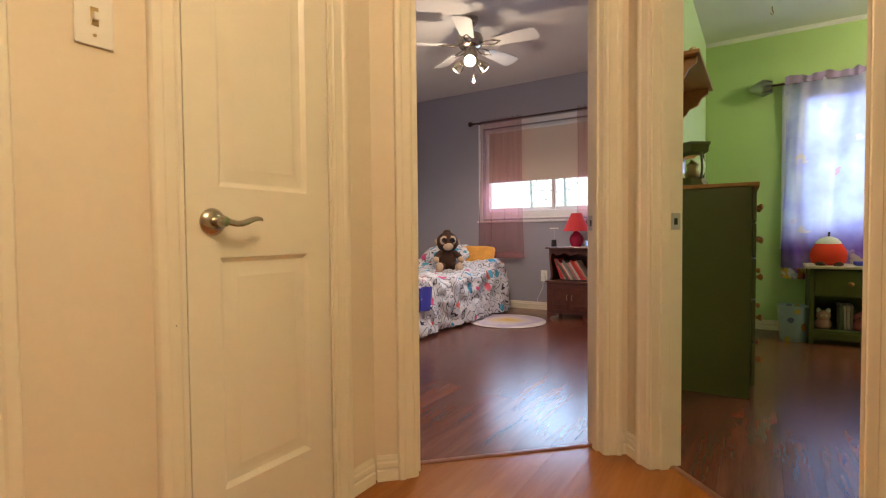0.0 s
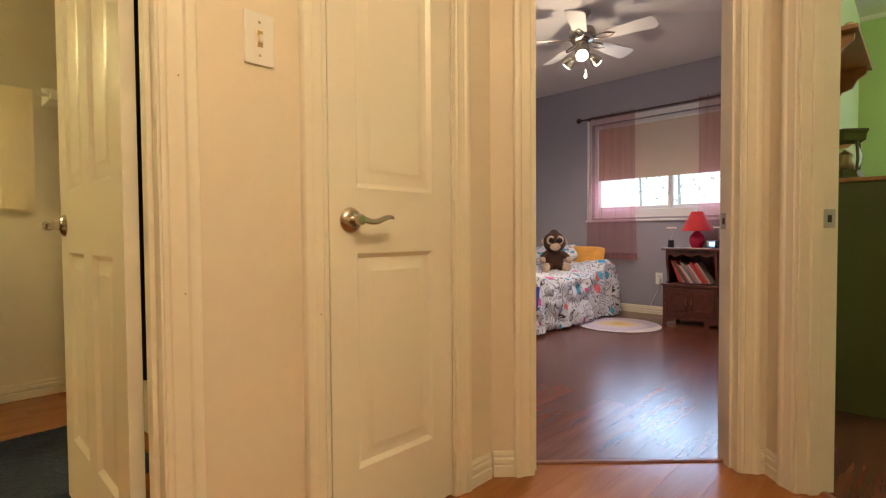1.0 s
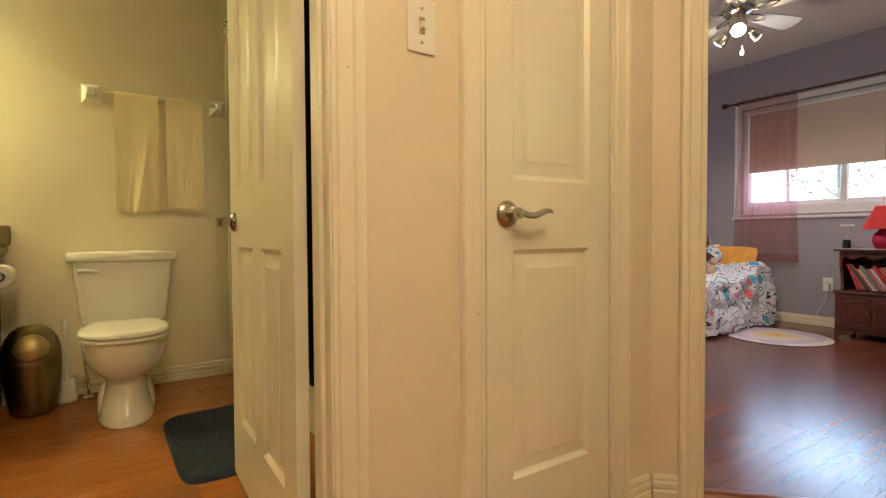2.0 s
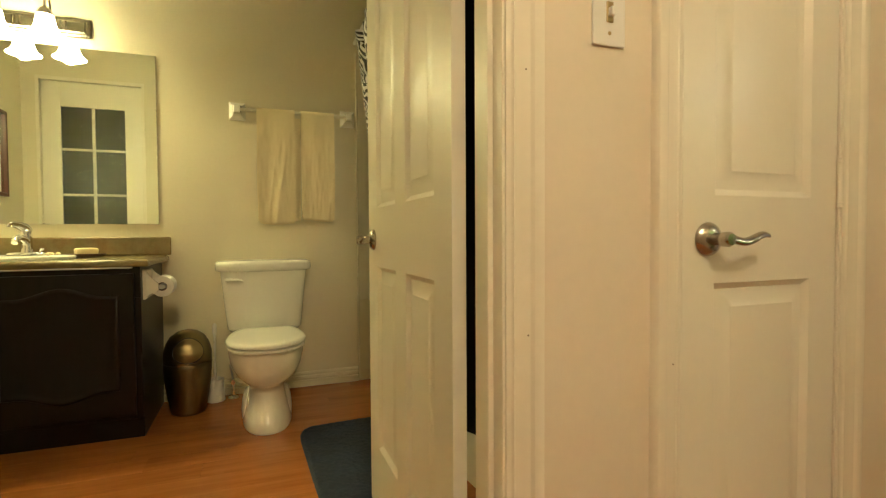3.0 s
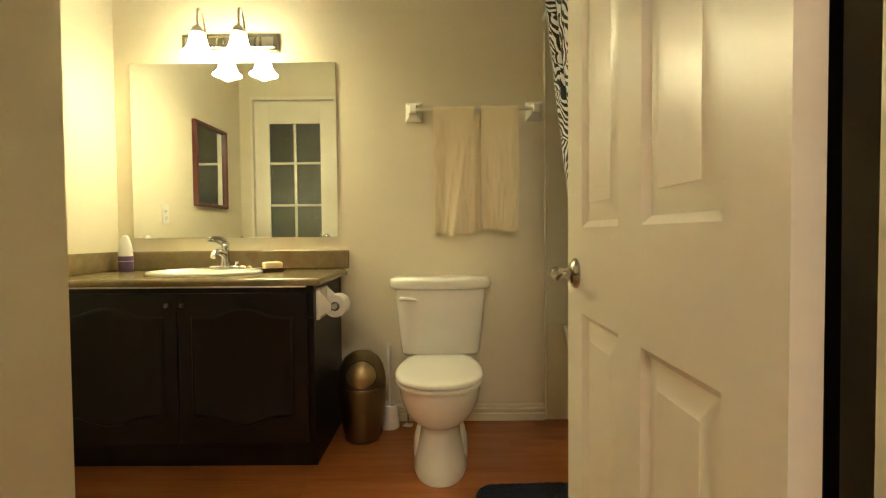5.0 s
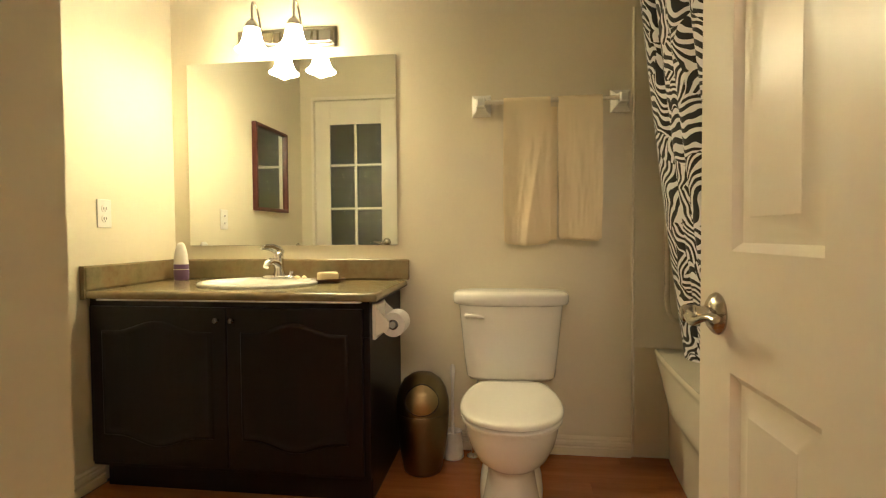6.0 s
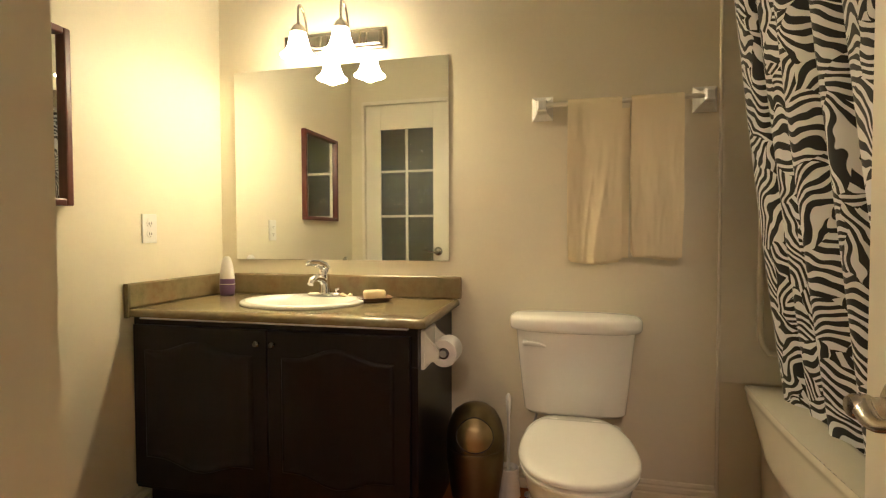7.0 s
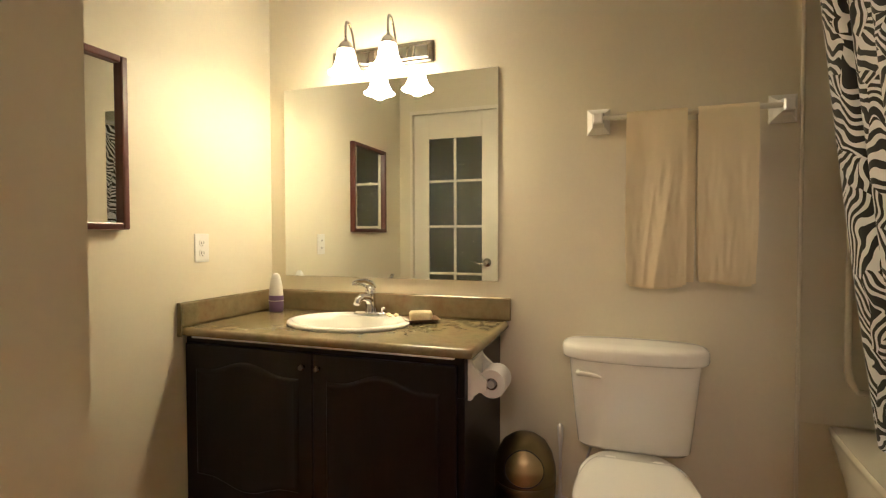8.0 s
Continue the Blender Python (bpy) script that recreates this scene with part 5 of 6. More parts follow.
part("headboard", box((BX0 + 0.045, BY1 - 0.02, 0.25), (BX1 - 0.03, BY1 + 0.005, 0.42), 0.006), M_WHITE, bed)


def spread_at(u, v):
    y = BY0 + (BY1 - 0.09 - BY0) * u
    w, h = BX1 + 0.03 - BX0, 0.42
    s = v * (w + h)
    pillow = 0.11 * math.exp(-((y - 4.82) / 0.2) ** 2)
    top = 0.455 + pillow + 0.03 * noise.noise(Vector((y * 3, s * 3, 1)))
    wr = 0.035 * noise.noise(Vector((y * 7, s * 7, 4))) + 0.02 * noise.noise(Vector((y * 15, s * 15, 7)))
    if s < w - 0.06:
        x, z = BX0 + s, top + wr
    else:
        a = min(1.0, (s - (w - 0.06)) / 0.12)
        x = BX0 + w - 0.06 + 0.06 * math.sin(a * 1.57)
        z = top - 0.06 * (1 - math.cos(a * 1.57)) + wr * (1 - a)
        d = max(0.0, s - (w + 0.06))
        z -= d * (top - 0.07) / (h - 0.06)
        x += (0.05 * d / h + wr * 1.2 + 0.02 * math.sin(y * 9 + d * 5) * d / h) * 1.1
    return (x, y + 0.01 * math.sin(s * 8), max(z, 0.03))


bedspread = thing("bedspread", "white bedspread with black scribbles and coloured patches", "bedspread")
part("cloth", sheet(spread_at, 110, 80, 0.012), M_SPREAD, bedspread, smooth=80)
part("hem", sheet(lambda u, v: tuple(Vector(spread_at(u, 0.962 + 0.034 * v)) + Vector((0.005, 0, 0))), 110, 3, 0.003), M_SPREAD, bedspread, smooth=80)


def cushion(name, label, category, at, size, material):
    ob = thing(name, label, category, at=at)
    lx, ly, lz = size
    bm = rings([oval(0, 0, z * lz, lx * k, ly * k, 40, 6) for z, k in ((-0.5, 0.55), (-0.42, 0.78), (-0.2, 0.95), (0, 1.0), (0.2, 0.95), (0.42, 0.78), (0.5, 0.5))])
    for v in bm.verts:
        v.co.z += 0.02 * noise.noise(v.co * 9)
    part("cover", bm, material, ob, smooth=70)
    return ob


cushion("pillow", "orange and yellow pillow at the head of the bed", "pillow", pose(-2.6, 4.9, 0.62, 68, 0, -3), (0.23, 0.105, 0.11), M_ORANGE)
cushion("pillow", "print covered pillow at the head of the bed", "pillow", pose(-2.95, 4.86, 0.63, 20, 0, 5), (0.3, 0.16, 0.14), M_SPREAD)
blanket = thing("blanket", "royal blue blanket hanging over the bedside", "blanket")
part("cloth", sheet(lambda u, v: (-2.268 + 0.02 * math.sin(u * 9 + v * 3) + 0.02 * v, 3.3 + 0.2 * u, 0.42 - 0.19 * v), 20, 14, 0.012), M_BLUE, blanket, smooth=70)

# stuffed monkey: one mesh
bm = bmesh.new()


def ball(c, r, slot, n=20, sq=(1, 1, 1)):
    one = bmesh.new()
    bmesh.ops.create_uvsphere(one, u_segments=n, v_segments=n // 2 + 2, radius=r)
    for v in one.verts:
        v.co = Vector((v.co.x * sq[0], v.co.y * sq[1], v.co.z * sq[2])) + v.co.normalized() * 0.006 * noise.noise(v.co * 40)
    joined(one, bm, Matrix.Translation(c), slot)


ball((0, 0, 0.12), 0.1, 0, sq=(0.95, 0.85, 1.15))
ball((0, -0.02, 0.3), 0.115, 0, 26, sq=(1, 0.95, 0.95))
ball((0, -0.105, 0.26), 0.052, 1, sq=(1.05, 0.7, 0.85))
for k in (-1, 1):
    ball((k * 0.042, -0.1, 0.32), 0.044, 1, sq=(1, 0.55, 1.1))
    ball((k * 0.042, -0.125, 0.322), 0.027, 2, sq=(1, 0.6, 1))
    ball((k * 0.118, -0.01, 0.3), 0.034, 1, sq=(0.5, 0.9, 1))
    tube([(k * 0.07, -0.03, 0.19), (k * 0.12, -0.07, 0.15), (k * 0.13, -0.12, 0.12)], [0.032, 0.03, 0.03], 12, bm=bm)
    ball((k * 0.13, -0.13, 0.12), 0.034, 1)
    tube([(k * 0.05, -0.03, 0.05), (k * 0.09, -0.12, 0.04), (k * 0.1, -0.18, 0.04)], [0.042, 0.038, 0.036], 12, bm=bm)
    ball((k * 0.1, -0.2, 0.045), 0.045, 1, sq=(0.9, 0.6, 1.15))
ball((0.0, -0.0, 0.405), 0.035, 0, sq=(1.2, 0.8, 0.8))
bm.transform(pose(-2.74, 4.52, 0.47, 0, 0, 38))
tagged(part("plush_monkey", bm, (M_FUR, M_TAN, M_EYE), smooth=80), "dark brown plush monkey sitting on the bed", "plush toy")


def rug_material():
    m, t, b = shader("round_rug_pile", 1.0)
    v = coords(t)
    n = noise_fac(t, v, 5, 3)
    ln = t.nodes.new("ShaderNodeVectorMath")
    ln.operation = "LENGTH"
    t.links.new(v, ln.inputs[0])
    k = math_node(t, "ADD", ln.outputs["Value"], math_node(t, "MULTIPLY", math_node(t, "SUBTRACT", n, 0.5), 0.25))
    c = ramp(t, k, [(0.0, (0.7, 0.42, 0.1)), (0.1, (0.72, 0.55, 0.3)), (0.2, (0.66, 0.56, 0.6)), (0.3, (0.5, 0.42, 0.56)), (0.36, (0.74, 0.68, 0.64))])
    t.links.new(c, b.inputs["Base Color"])
    bump(t, b, noise_fac(t, v, 240), 0.6, 0.003)
    return m


rug = thing("round_rug", "small round white rug with yellow and lilac print", "rug", at=pose(-2.0, 4.43, 0.004))
part("top", lathe([(0.0, 0.001), (0.36, 0.001), (0.37, 0.005), (0.362, 0.011), (0.3, 0.012), (0.0, 0.0125)], 64), rug_material(), rug, smooth=50)

# bedside bookcase
case = thing("bedside_bookcase", "mahogany bedside bookcase with two doors below an open shelf", "bookcase")
NX0, NX1, NY0, NY1 = -1.735, -1.26, 4.79, 5.17
part("base", box((NX0, NY0, 0.06), (NX1, NY1, 0.365), 0.003), M_REDWOOD, case)
part("waist", box((NX0 - 0.012, NY0 - 0.012, 0.366), (NX1 + 0.012, NY1, 0.385), 0.005), M_REDWOOD, case)
for x in (NX0, NX1 - 0.11):
    part("foot", rings([[(x + a, y, z) for a, z in ((0, 0.004), (0.03, 0.004), (0.045, 0.03), (0.11, 0.045), (0.11, 0.06), (0, 0.06))] for y in (NY0, NY0 + 0.02)]), M_REDWOOD, case)
    part("foot", box((x if x == NX0 else NX1 - 0.03, NY1 - 0.04, 0.004), ((x if x == NX0 else NX1 - 0.03) + 0.03, NY1, 0.06)), M_REDWOOD, case)
for x0, x1, kx in ((NX0 + 0.03, (NX0 + NX1) / 2 - 0.002, (NX0 + NX1) / 2 - 0.025), ((NX0 + NX1) / 2 + 0.002, NX1 - 0.03, (NX0 + NX1) / 2 + 0.025)):
    d = part("door", box((x0, NY0 - 0.012, 0.1), (x1, NY0 - 0.0005, 0.345), 0.003), M_REDWOOD, case)
    loops = [[(x, NY0 - 0.012 - dd, z) for x, z in ((x0 + 0.03 + i, 0.135 + i), (x1 - 0.03 - i, 0.135 + i), (x1 - 0.03 - i, 0.315 - i), (x0 + 0.03 + i, 0.315 - i))] for i, dd in ((0, 0.0002), (0.004, 0.004), (0.014, 0.004), (0.026, 0.001))]
    part("raised_panel", rings(loops, False, True), M_REDWOOD, d)
    part("door_handle", tube([(kx, NY0 - 0.013, 0.2), (kx, NY0 - 0.028, 0.205), (kx, NY0 - 0.028, 0.245), (kx, NY0 - 0.013, 0.25)], 0.003, 8), M_BRASS, d, "small brass handle")
for x in (NX0 + 0.02, NX1 - 0.038):
    prof = [(NY0 + 0.03, 0.386), (NY0 + 0.06, 0.43), (NY0 + 0.045, 0.5), (NY0 + 0.02, 0.58), (NY0 + 0.015, 0.7), (NY1, 0.7), (NY1, 0.386)]
    part("side_panel", rings([[(xx, y, z) for y, z in prof] for xx in (x, x + 0.018)]), M_REDWOOD, case)
part("back_panel", box((NX0 + 0.0385, NY1 - 0.012, 0.386), (NX1 - 0.0385, NY1 - 0.002, 0.699)), M_REDWOOD, case)
wave = [(NX0 + 0.039, 0.699), (NX0 + 0.039, 0.63)] + [(NX0 + 0.039 + (NX1 - NX0 - 0.078) * i / 24, 0.65 + 0.014 * math.cos(i / 24 * 6.28 * 3)) for i in range(1, 24)] + [(NX1 - 0.039, 0.63), (NX1 - 0.039, 0.699)]
part("scalloped_rail", rings([[(x, y, z) for x, z in wave] for y in (NY0 + 0.02, NY0 + 0.034)]), M_REDWOOD, case)
part("top", box((NX0 - 0.012, NY0 - 0.012, 0.7), (NX1 + 0.012, NY1 + 0.004, 0.72), 0.006), M_REDWOOD, case)

BOOKS = [(0.55, 0.03, 0.03), (0.6, 0.1, 0.08), (0.5, 0.42, 0.36), (0.08, 0.1, 0.07), (0.45, 0.08, 0.1), (0.62, 0.56, 0.46), (0.3, 0.22, 0.3), (0.16, 0.2, 0.12), (0.5, 0.2, 0.22), (0.6, 0.55, 0.5)]
book_mats = [surface("book_cover", c, 0.45, vary=0.1) for c in BOOKS]


def book(m, w, d, h, cover):
    ob = thing("book", "thin book with a coloured cover leaning on the shelf", "book", at=m, group="books on the bedside shelf")
    part("cover", box((0, 0, 0), (w, 0.004, h), 0.001), cover, ob)
    part("cover_board", box((0, 0.004, 0), (0.002, d, h)), cover, ob)
    part("cover_board", box((w - 0.002, 0.004, 0), (w, d, h)), cover, ob)
    part("pages", box((0.002, 0.004, 0.003), (w - 0.002, d - 0.004, h - 0.003)), M_PAPER, ob, "cream paper pages")


rng = random.Random(5)
x = NX0 + 0.12
for i in range(13):
    w, h = rng.uniform(0.009, 0.02), rng.uniform(0.19, 0.225)
    lean = -32 if i > 1 else -20
    book(pose(x, NY0 + 0.06 + rng.uniform(0, 0.02), 0.386 + 0.006, 0, lean, 0), w, 0.16, h, book_mats[i % len(book_mats)])
    x += w / math.cos(radians(lean)) + 0.004

table_lamp = thing("table_lamp", "small table lamp with a red cone shade and red glass base", "table lamp", at=pose(-1.495, 4.98, 0.72))
part("base", lathe([(0.0, 0), (0.045, 0.0), (0.05, 0.01), (0.066, 0.05), (0.068, 0.08), (0.055, 0.115), (0.03, 0.14), (0.018, 0.155), (0.0, 0.156)], 28), surface("red_glazed_base", (0.45, 0.02, 0.06), 0.12), table_lamp, smooth=60)
part("stem", tube([(0, 0, 0.15), (0, 0, 0.22)], 0.006, 8), M_BRASS, table_lamp)
part("shade", lathe([(0.128, 0.155), (0.13, 0.157), (0.05, 0.335), (0.048, 0.333), (0.126, 0.155)], 36, close=False), M_RED, table_lamp, smooth=40)
radio = thing("clock_radio", "silver clock radio with a blue lit display", "clock radio")
part("case", box((-1.4, 4.93, 0.7205), (-1.27, 5.02, 0.785), 0.008), M_SILVER, radio)
part("display", box((-1.375, 4.927, 0.735), (-1.325, 4.9295, 0.772), 0.001), M_SCREEN, radio, "blue lit display")
for x in (-1.70, -1.295):
    sp = thing("clip_light", "small black speaker-like base with a thin arm and white lamp head", "desk light", group="small lights on the bookcase")
    part("base", lathe([(0.0, 0.7205), (0.027, 0.7205), (0.028, 0.724), (0.024, 0.79), (0.0, 0.792)], 20, m=pose(x, 4.9, 0)), M_BLACK, sp, smooth=40)
    part("arm", tube([(x, 4.9, 0.79), (x + 0.01, 4.9, 0.85), (x, 4.9, 0.905)], 0.002, 6), M_SILVER, sp)
    part("lamp_head", box((x - 0.04, 4.885, 0.9), (x + 0.045, 4.915, 0.912), 0.004, m=None), M_WHITE, sp)

bo = outlet(BEDWIN @ Matrix.Translation((1.82, 0, 0.385)), "white wall outlet with a plugged-in charger")
ch = thing("phone_charger", "white plug-in charger with a thin cable", "charger")
part("plug", box((1.8, -0.05, 0.325), (1.845, -0.0095, 0.395), 0.006, m=BEDWIN), M_WHITE, ch)
part("cable", tube([(1.82, -0.03, 0.325), (1.81, -0.02, 0.25), (1.75, -0.02, 0.13), (1.74, -0.03, 0.02)], 0.0028, 6, m=BEDWIN), M_WHITE, ch)


# ---- green bedroom ----
window("window_green_room", GRNWIN, 0.63, 2.0, 0.75, 2.05, 1.36, "white vinyl window of the green bedroom")
M_FINIAL = metal("pewter", (0.35, 0.36, 0.37), 0.3)
rod = thing("curtain_rod", "curtain rod with an openwork metal finial in the green bedroom", "curtain rod")
part("bar", tube([(0.5, -0.07, 2.085), (2.25, -0.07, 2.085)], 0.009, 12, m=GRNWIN), M_DARKROD, rod, smooth=60)
for i in range(8):
    def leaf(u, v, i=i):
        r = 0.07 * min(1.0, (1.02 - v) * 1.7) ** 0.65 * (0.72 + 0.28 * min(1.0, v * 3))
        a = (i + 0.5 + (u - 0.5) * (0.5 + 0.48 * min(1.0, v * 1.8))) * math.pi / 4
        return (r * math.cos(a), r * math.sin(a), 0.005 + 0.17 * v)
    part("finial_leaf", sheet(leaf, 4, 12, 0.003, m=GRNWIN @ pose(0.51, -0.09, 2.07, 0, -90, 0)), M_FINIAL, rod, "grey metal leaf", smooth=60)
part("bracket", tube([(0.6, 0, 2.085), (0.6, -0.07, 2.085)], 0.008, 8, m=GRNWIN), M_DARKROD, rod)
M_LILACHEM = surface("lilac_cotton", (0.36, 0.28, 0.5), 0.85, vary=0.12, coarse=8, fine=200, relief=0.3)


def flowered_material():
    """Red, orange, yellow and violet petals crowded together."""
    m, t, b = shader("flowered_border_cotton", 0.85)
    v = coords(t)
    warp = node(t, "ShaderNodeTexNoise", Scale=14.0, Detail=2.0)
    t.links.new(v, warp.inputs["Vector"])
    cell = node(t, "ShaderNodeTexVoronoi", Scale=20.0)
    t.links.new(mixed(t, 0.12, v, warp.outputs["Color"]), cell.inputs["Vector"])
    sep = t.nodes.new("ShaderNodeSeparateColor")
    t.links.new(cell.outputs["Color"], sep.inputs[0])
    c = ramp(t, sep.outputs[0], [(0.0, (0.6, 0.06, 0.04)), (0.3, (0.75, 0.3, 0.05)), (0.5, (0.75, 0.55, 0.1)), (0.7, (0.7, 0.6, 0.6)), (0.85, (0.15, 0.12, 0.45)), (1.0, (0.4, 0.1, 0.35))])
    t.links.new(c, b.inputs["Base Color"])
    return m


M_HEM = flowered_material()
curt = thing("printed_curtain", "lilac printed curtain glowing with daylight", "curtain")


def fairy_at(u, v):
    z = 2.1 - v * (2.1 - 0.46)
    s = 0.59 + 1.6 * u
    f = 0.03 * math.sin(u * 52 + 1.5 * math.sin(v * 2.5) + 2 * math.sin(u * 9)) + 0.014 * math.sin(u * 31 + 1 + v * 2)
    top = 0.018 * math.sin(u * 95) if v < 0.04 else 0
    return (s + 0.012 * math.sin(u * 33 + v * 5), -0.07 + f * (0.5 + 0.5 * v), z + top * 0.8)


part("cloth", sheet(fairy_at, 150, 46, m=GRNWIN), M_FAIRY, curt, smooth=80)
part("ruffle", sheet(lambda u, v: (fairy_at(u, 0)[0], -0.09 + 0.012 * math.sin(u * 120) * (0.3 + abs(v - 0.5)), 2.135 - 0.062 * v + (0.009 * math.sin(u * 47) + 0.006 * math.sin(u * 113)) * (1 - v)), 220, 6, m=GRNWIN), M_LILACHEM, curt, "gathered lilac heading", smooth=80)
part("hem", sheet(lambda u, v: tuple(Vector(fairy_at(u, 0.945 + 0.055 * v)) + Vector((0, -0.004, 0))), 150, 4, m=GRNWIN), M_HEM, curt, "bright flowered border", smooth=80)

dresser = thing("dresser", "tall dark green painted dresser with wooden knobs", "dresser", at=pose(0.048, 3.02, 0.004, 0, 0, 1.5))
DL, DD, DH = 0.82, 0.415, 1.105


part("body", box((-DD, 0, 0.0), (-0.02, DL, DH - 0.02), 0.003), M_DGREEN, dresser)
part("top", box((-DD - 0.005, -0.012, DH - 0.02), (0.012, DL + 0.012, DH), 0.004), M_PINE, dresser, "varnished wooden top edge")
zs = [0.06, 0.29, 0.51, 0.72, 0.9, 1.075]
for i, (a, b) in enumerate(zip(zs, zs[1:])):
    split = [(0.02, DL / 2 - 0.004), (DL / 2 + 0.004, DL - 0.02)] if i == 4 else [(0.02, DL - 0.02)]
    for y0, y1 in split:
        d = part("drawer", box((-0.0195, y0, a + 0.004), (0.0, y1, b - 0.004), 0.004), M_DGREEN, dresser)
        ks = [(y0 + y1) / 2] if i == 4 else [y0 + 0.14, y1 - 0.14]
        for ky in ks:
            part("knob", lathe([(0.008, 0), (0.008, 0.01), (0.017, 0.02), (0.018, 0.027), (0.01, 0.034), (0.0, 0.035)], 14, m=pose(0.0, ky, (a + b) / 2, 0, 90, 0)), M_PINE, d, "turned wooden knob", smooth=50)

lantern = thing("water_lantern", "dark green ornamental water lantern with a glass globe", "ornament", at=pose(-0.268, 3.25, 1.11) @ Matrix.Diagonal((1.08, 1.08, 1.1, 1)))
part("base", rings([oval(0, 0, z, a, a, 8) for z, a in ((0, 0.085), (0.012, 0.085), (0.02, 0.075), (0.05, 0.06))]), M_DGREEN, lantern)
part("globe", lathe([(0.03, 0.045), (0.055, 0.065), (0.066, 0.1), (0.06, 0.14), (0.045, 0.165), (0.03, 0.17)], 24), M_GLASS, lantern, "clear glass globe", smooth=60)
part("figure", lathe([(0.03, 0.05), (0.028, 0.08), (0.018, 0.1), (0.022, 0.12), (0.0, 0.14)], 12), M_BRASS, lantern, "brass coloured centre", smooth=50)
part("roof", rings([oval(0, 0, z, a, a * 0.8, 4, 6) for z, a in ((0.168, 0.05), (0.185, 0.075), (0.215, 0.078), (0.225, 0.085), (0.235, 0.085))]), M_DGREEN, lantern)
for a in range(4):
    c, s = 0.066 * math.cos(a * 1.57 + 0.78), 0.066 * math.sin(a * 1.57 + 0.78)
    part("post", tube([(c, s, 0.04), (c * 1.1, s * 1.1, 0.1), (c, s, 0.175)], 0.006, 8), M_DGREEN, lantern)

shelf = thing("wall_shelf", "small orange pine wall shelf with shaped brackets", "shelf")
SX = -0.37
part("board", box((SX + 0.001, 2.57, 1.66), (SX + 0.2, 3.3, 1.678), 0.003), M_PINE, shelf)
part("back_rail", box((SX + 0.001, 2.65, 1.52), (SX + 0.014, 3.2, 1.659), 0.003), M_PINE, shelf)
for y in (2.62, 3.21):
    prof = [(0.015, 1.659), (0.185, 1.659), (0.183, 1.62), (0.15, 1.59), (0.13, 1.54), (0.09, 1.52), (0.07, 1.48), (0.03, 1.44), (0.015, 1.44)]
    part("bracket", rings([[(SX + a, yy, 1.659 - (1.659 - z) * 0.76) for a, z in prof] for yy in (y, y + 0.018)]), M_PINE, shelf)
trinket = part("trinket", lathe([(0.0, 1.6785), (0.015, 1.6785), (0.016, 1.69), (0.0, 1.7)], 12, m=pose(SX + 0.17, 2.6, 0)), M_BRASS)
tagged(trinket, "tiny dark ornament on the shelf", "ornament")
hook = part("ceiling_hook", tube([(0.12, 4.6, CEIL - 0.001), (0.12, 4.6, CEIL - 0.03), (0.13, 4.6, CEIL - 0.05), (0.12, 4.6, CEIL - 0.065), (0.11, 4.6, CEIL - 0.05)], 0.004, 8), M_BRASS)
tagged(hook, "small brass hook in the ceiling", "hook")

desk = thing("bedside_cabinet", "dark green cabinet with a drawer and open shelf", "nightstand")
KX0, KX1, KY0, KY1 = 0.375, 0.86, 4.69, 5.1
for x in (KX0, KX1 - 0.03):
    for y in (KY0, KY1 - 0.03):
        part("leg", box((x, y, 0.004), (x + 0.03, y + 0.03, 0.575), 0.003), M_DGREEN, desk)
for x in (KX0 + 0.006, KX1 - 0.018):
    part("side_panel", box((x, KY0 + 0.03, 0.07), (x + 0.012, KY1 - 0.03, 0.575)), M_DGREEN, desk)
part("back_panel", box((KX0 + 0.03, KY1 - 0.02, 0.07), (KX1 - 0.03, KY1 - 0.01, 0.575)), M_DGREEN, desk)
part("bottom_shelf", box((KX0 + 0.02, KY0 + 0.004, 0.1), (KX1 - 0.02, KY1 - 0.021, 0.118), 0.002), M_DGREEN, desk)
part("apron", box((KX0 + 0.03, KY0 + 0.004, 0.05), (KX1 - 0.03, KY0 + 0.02, 0.0995), 0.002), M_DGREEN, desk)
part("drawer_floor", box((KX0 + 0.02, KY0 + 0.02, 0.36), (KX1 - 0.02, KY1 - 0.021, 0.372)), M_DGREEN, desk)
d = part("drawer", box((KX0 + 0.034, KY0 + 0.001, 0.375), (KX1 - 0.034, KY0 + 0.02, 0.565), 0.003), M_DGREEN, desk)
part("knob", lathe([(0.008, 0), (0.008, 0.01), (0.018, 0.02), (0.018, 0.028), (0.0, 0.036)], 14, m=pose((KX0 + KX1) / 2, KY0 + 0.001, 0.47, 90, 0, 0)), M_PINE, d, "turned wooden knob", smooth=50)
part("top", box((KX0 - 0.02, KY0 - 0.02, 0.576), (KX1 + 0.02, KY1 + 0.01, 0.596), 0.004), wood("pale_maple", (0.42, 0.33, 0.22), (0.62, 0.52, 0.38), 0.35), desk, "pale wooden top")

toy = bmesh.new()
joined(rings([oval(0, 0, z, a, a * 0.9, 28, 2.4) for z, a in ((0.0, 0.08), (0.015, 0.118), (0.07, 0.13), (0.12, 0.118), (0.16, 0.09))], True, False), toy, None, 0)
joined(rings([oval(0, 0, z, a, a * 0.9, 28, 2.2) for z, a in ((0.158, 0.092), (0.175, 0.085), (0.2, 0.06), (0.215, 0.02))], True, True), toy, None, 1)
for k in (-1, 1):
    joined(rings([oval(k * 0.06, -0.09, z, a, a, 14) for z, a in ((-0.004, 0.03), (0.01, 0.036), (0.025, 0.02))]), toy, None, 2)
joined(tube([(0, 0, 0.21), (0.005, 0, 0.25)], 0.008, 8), toy, None, 2)
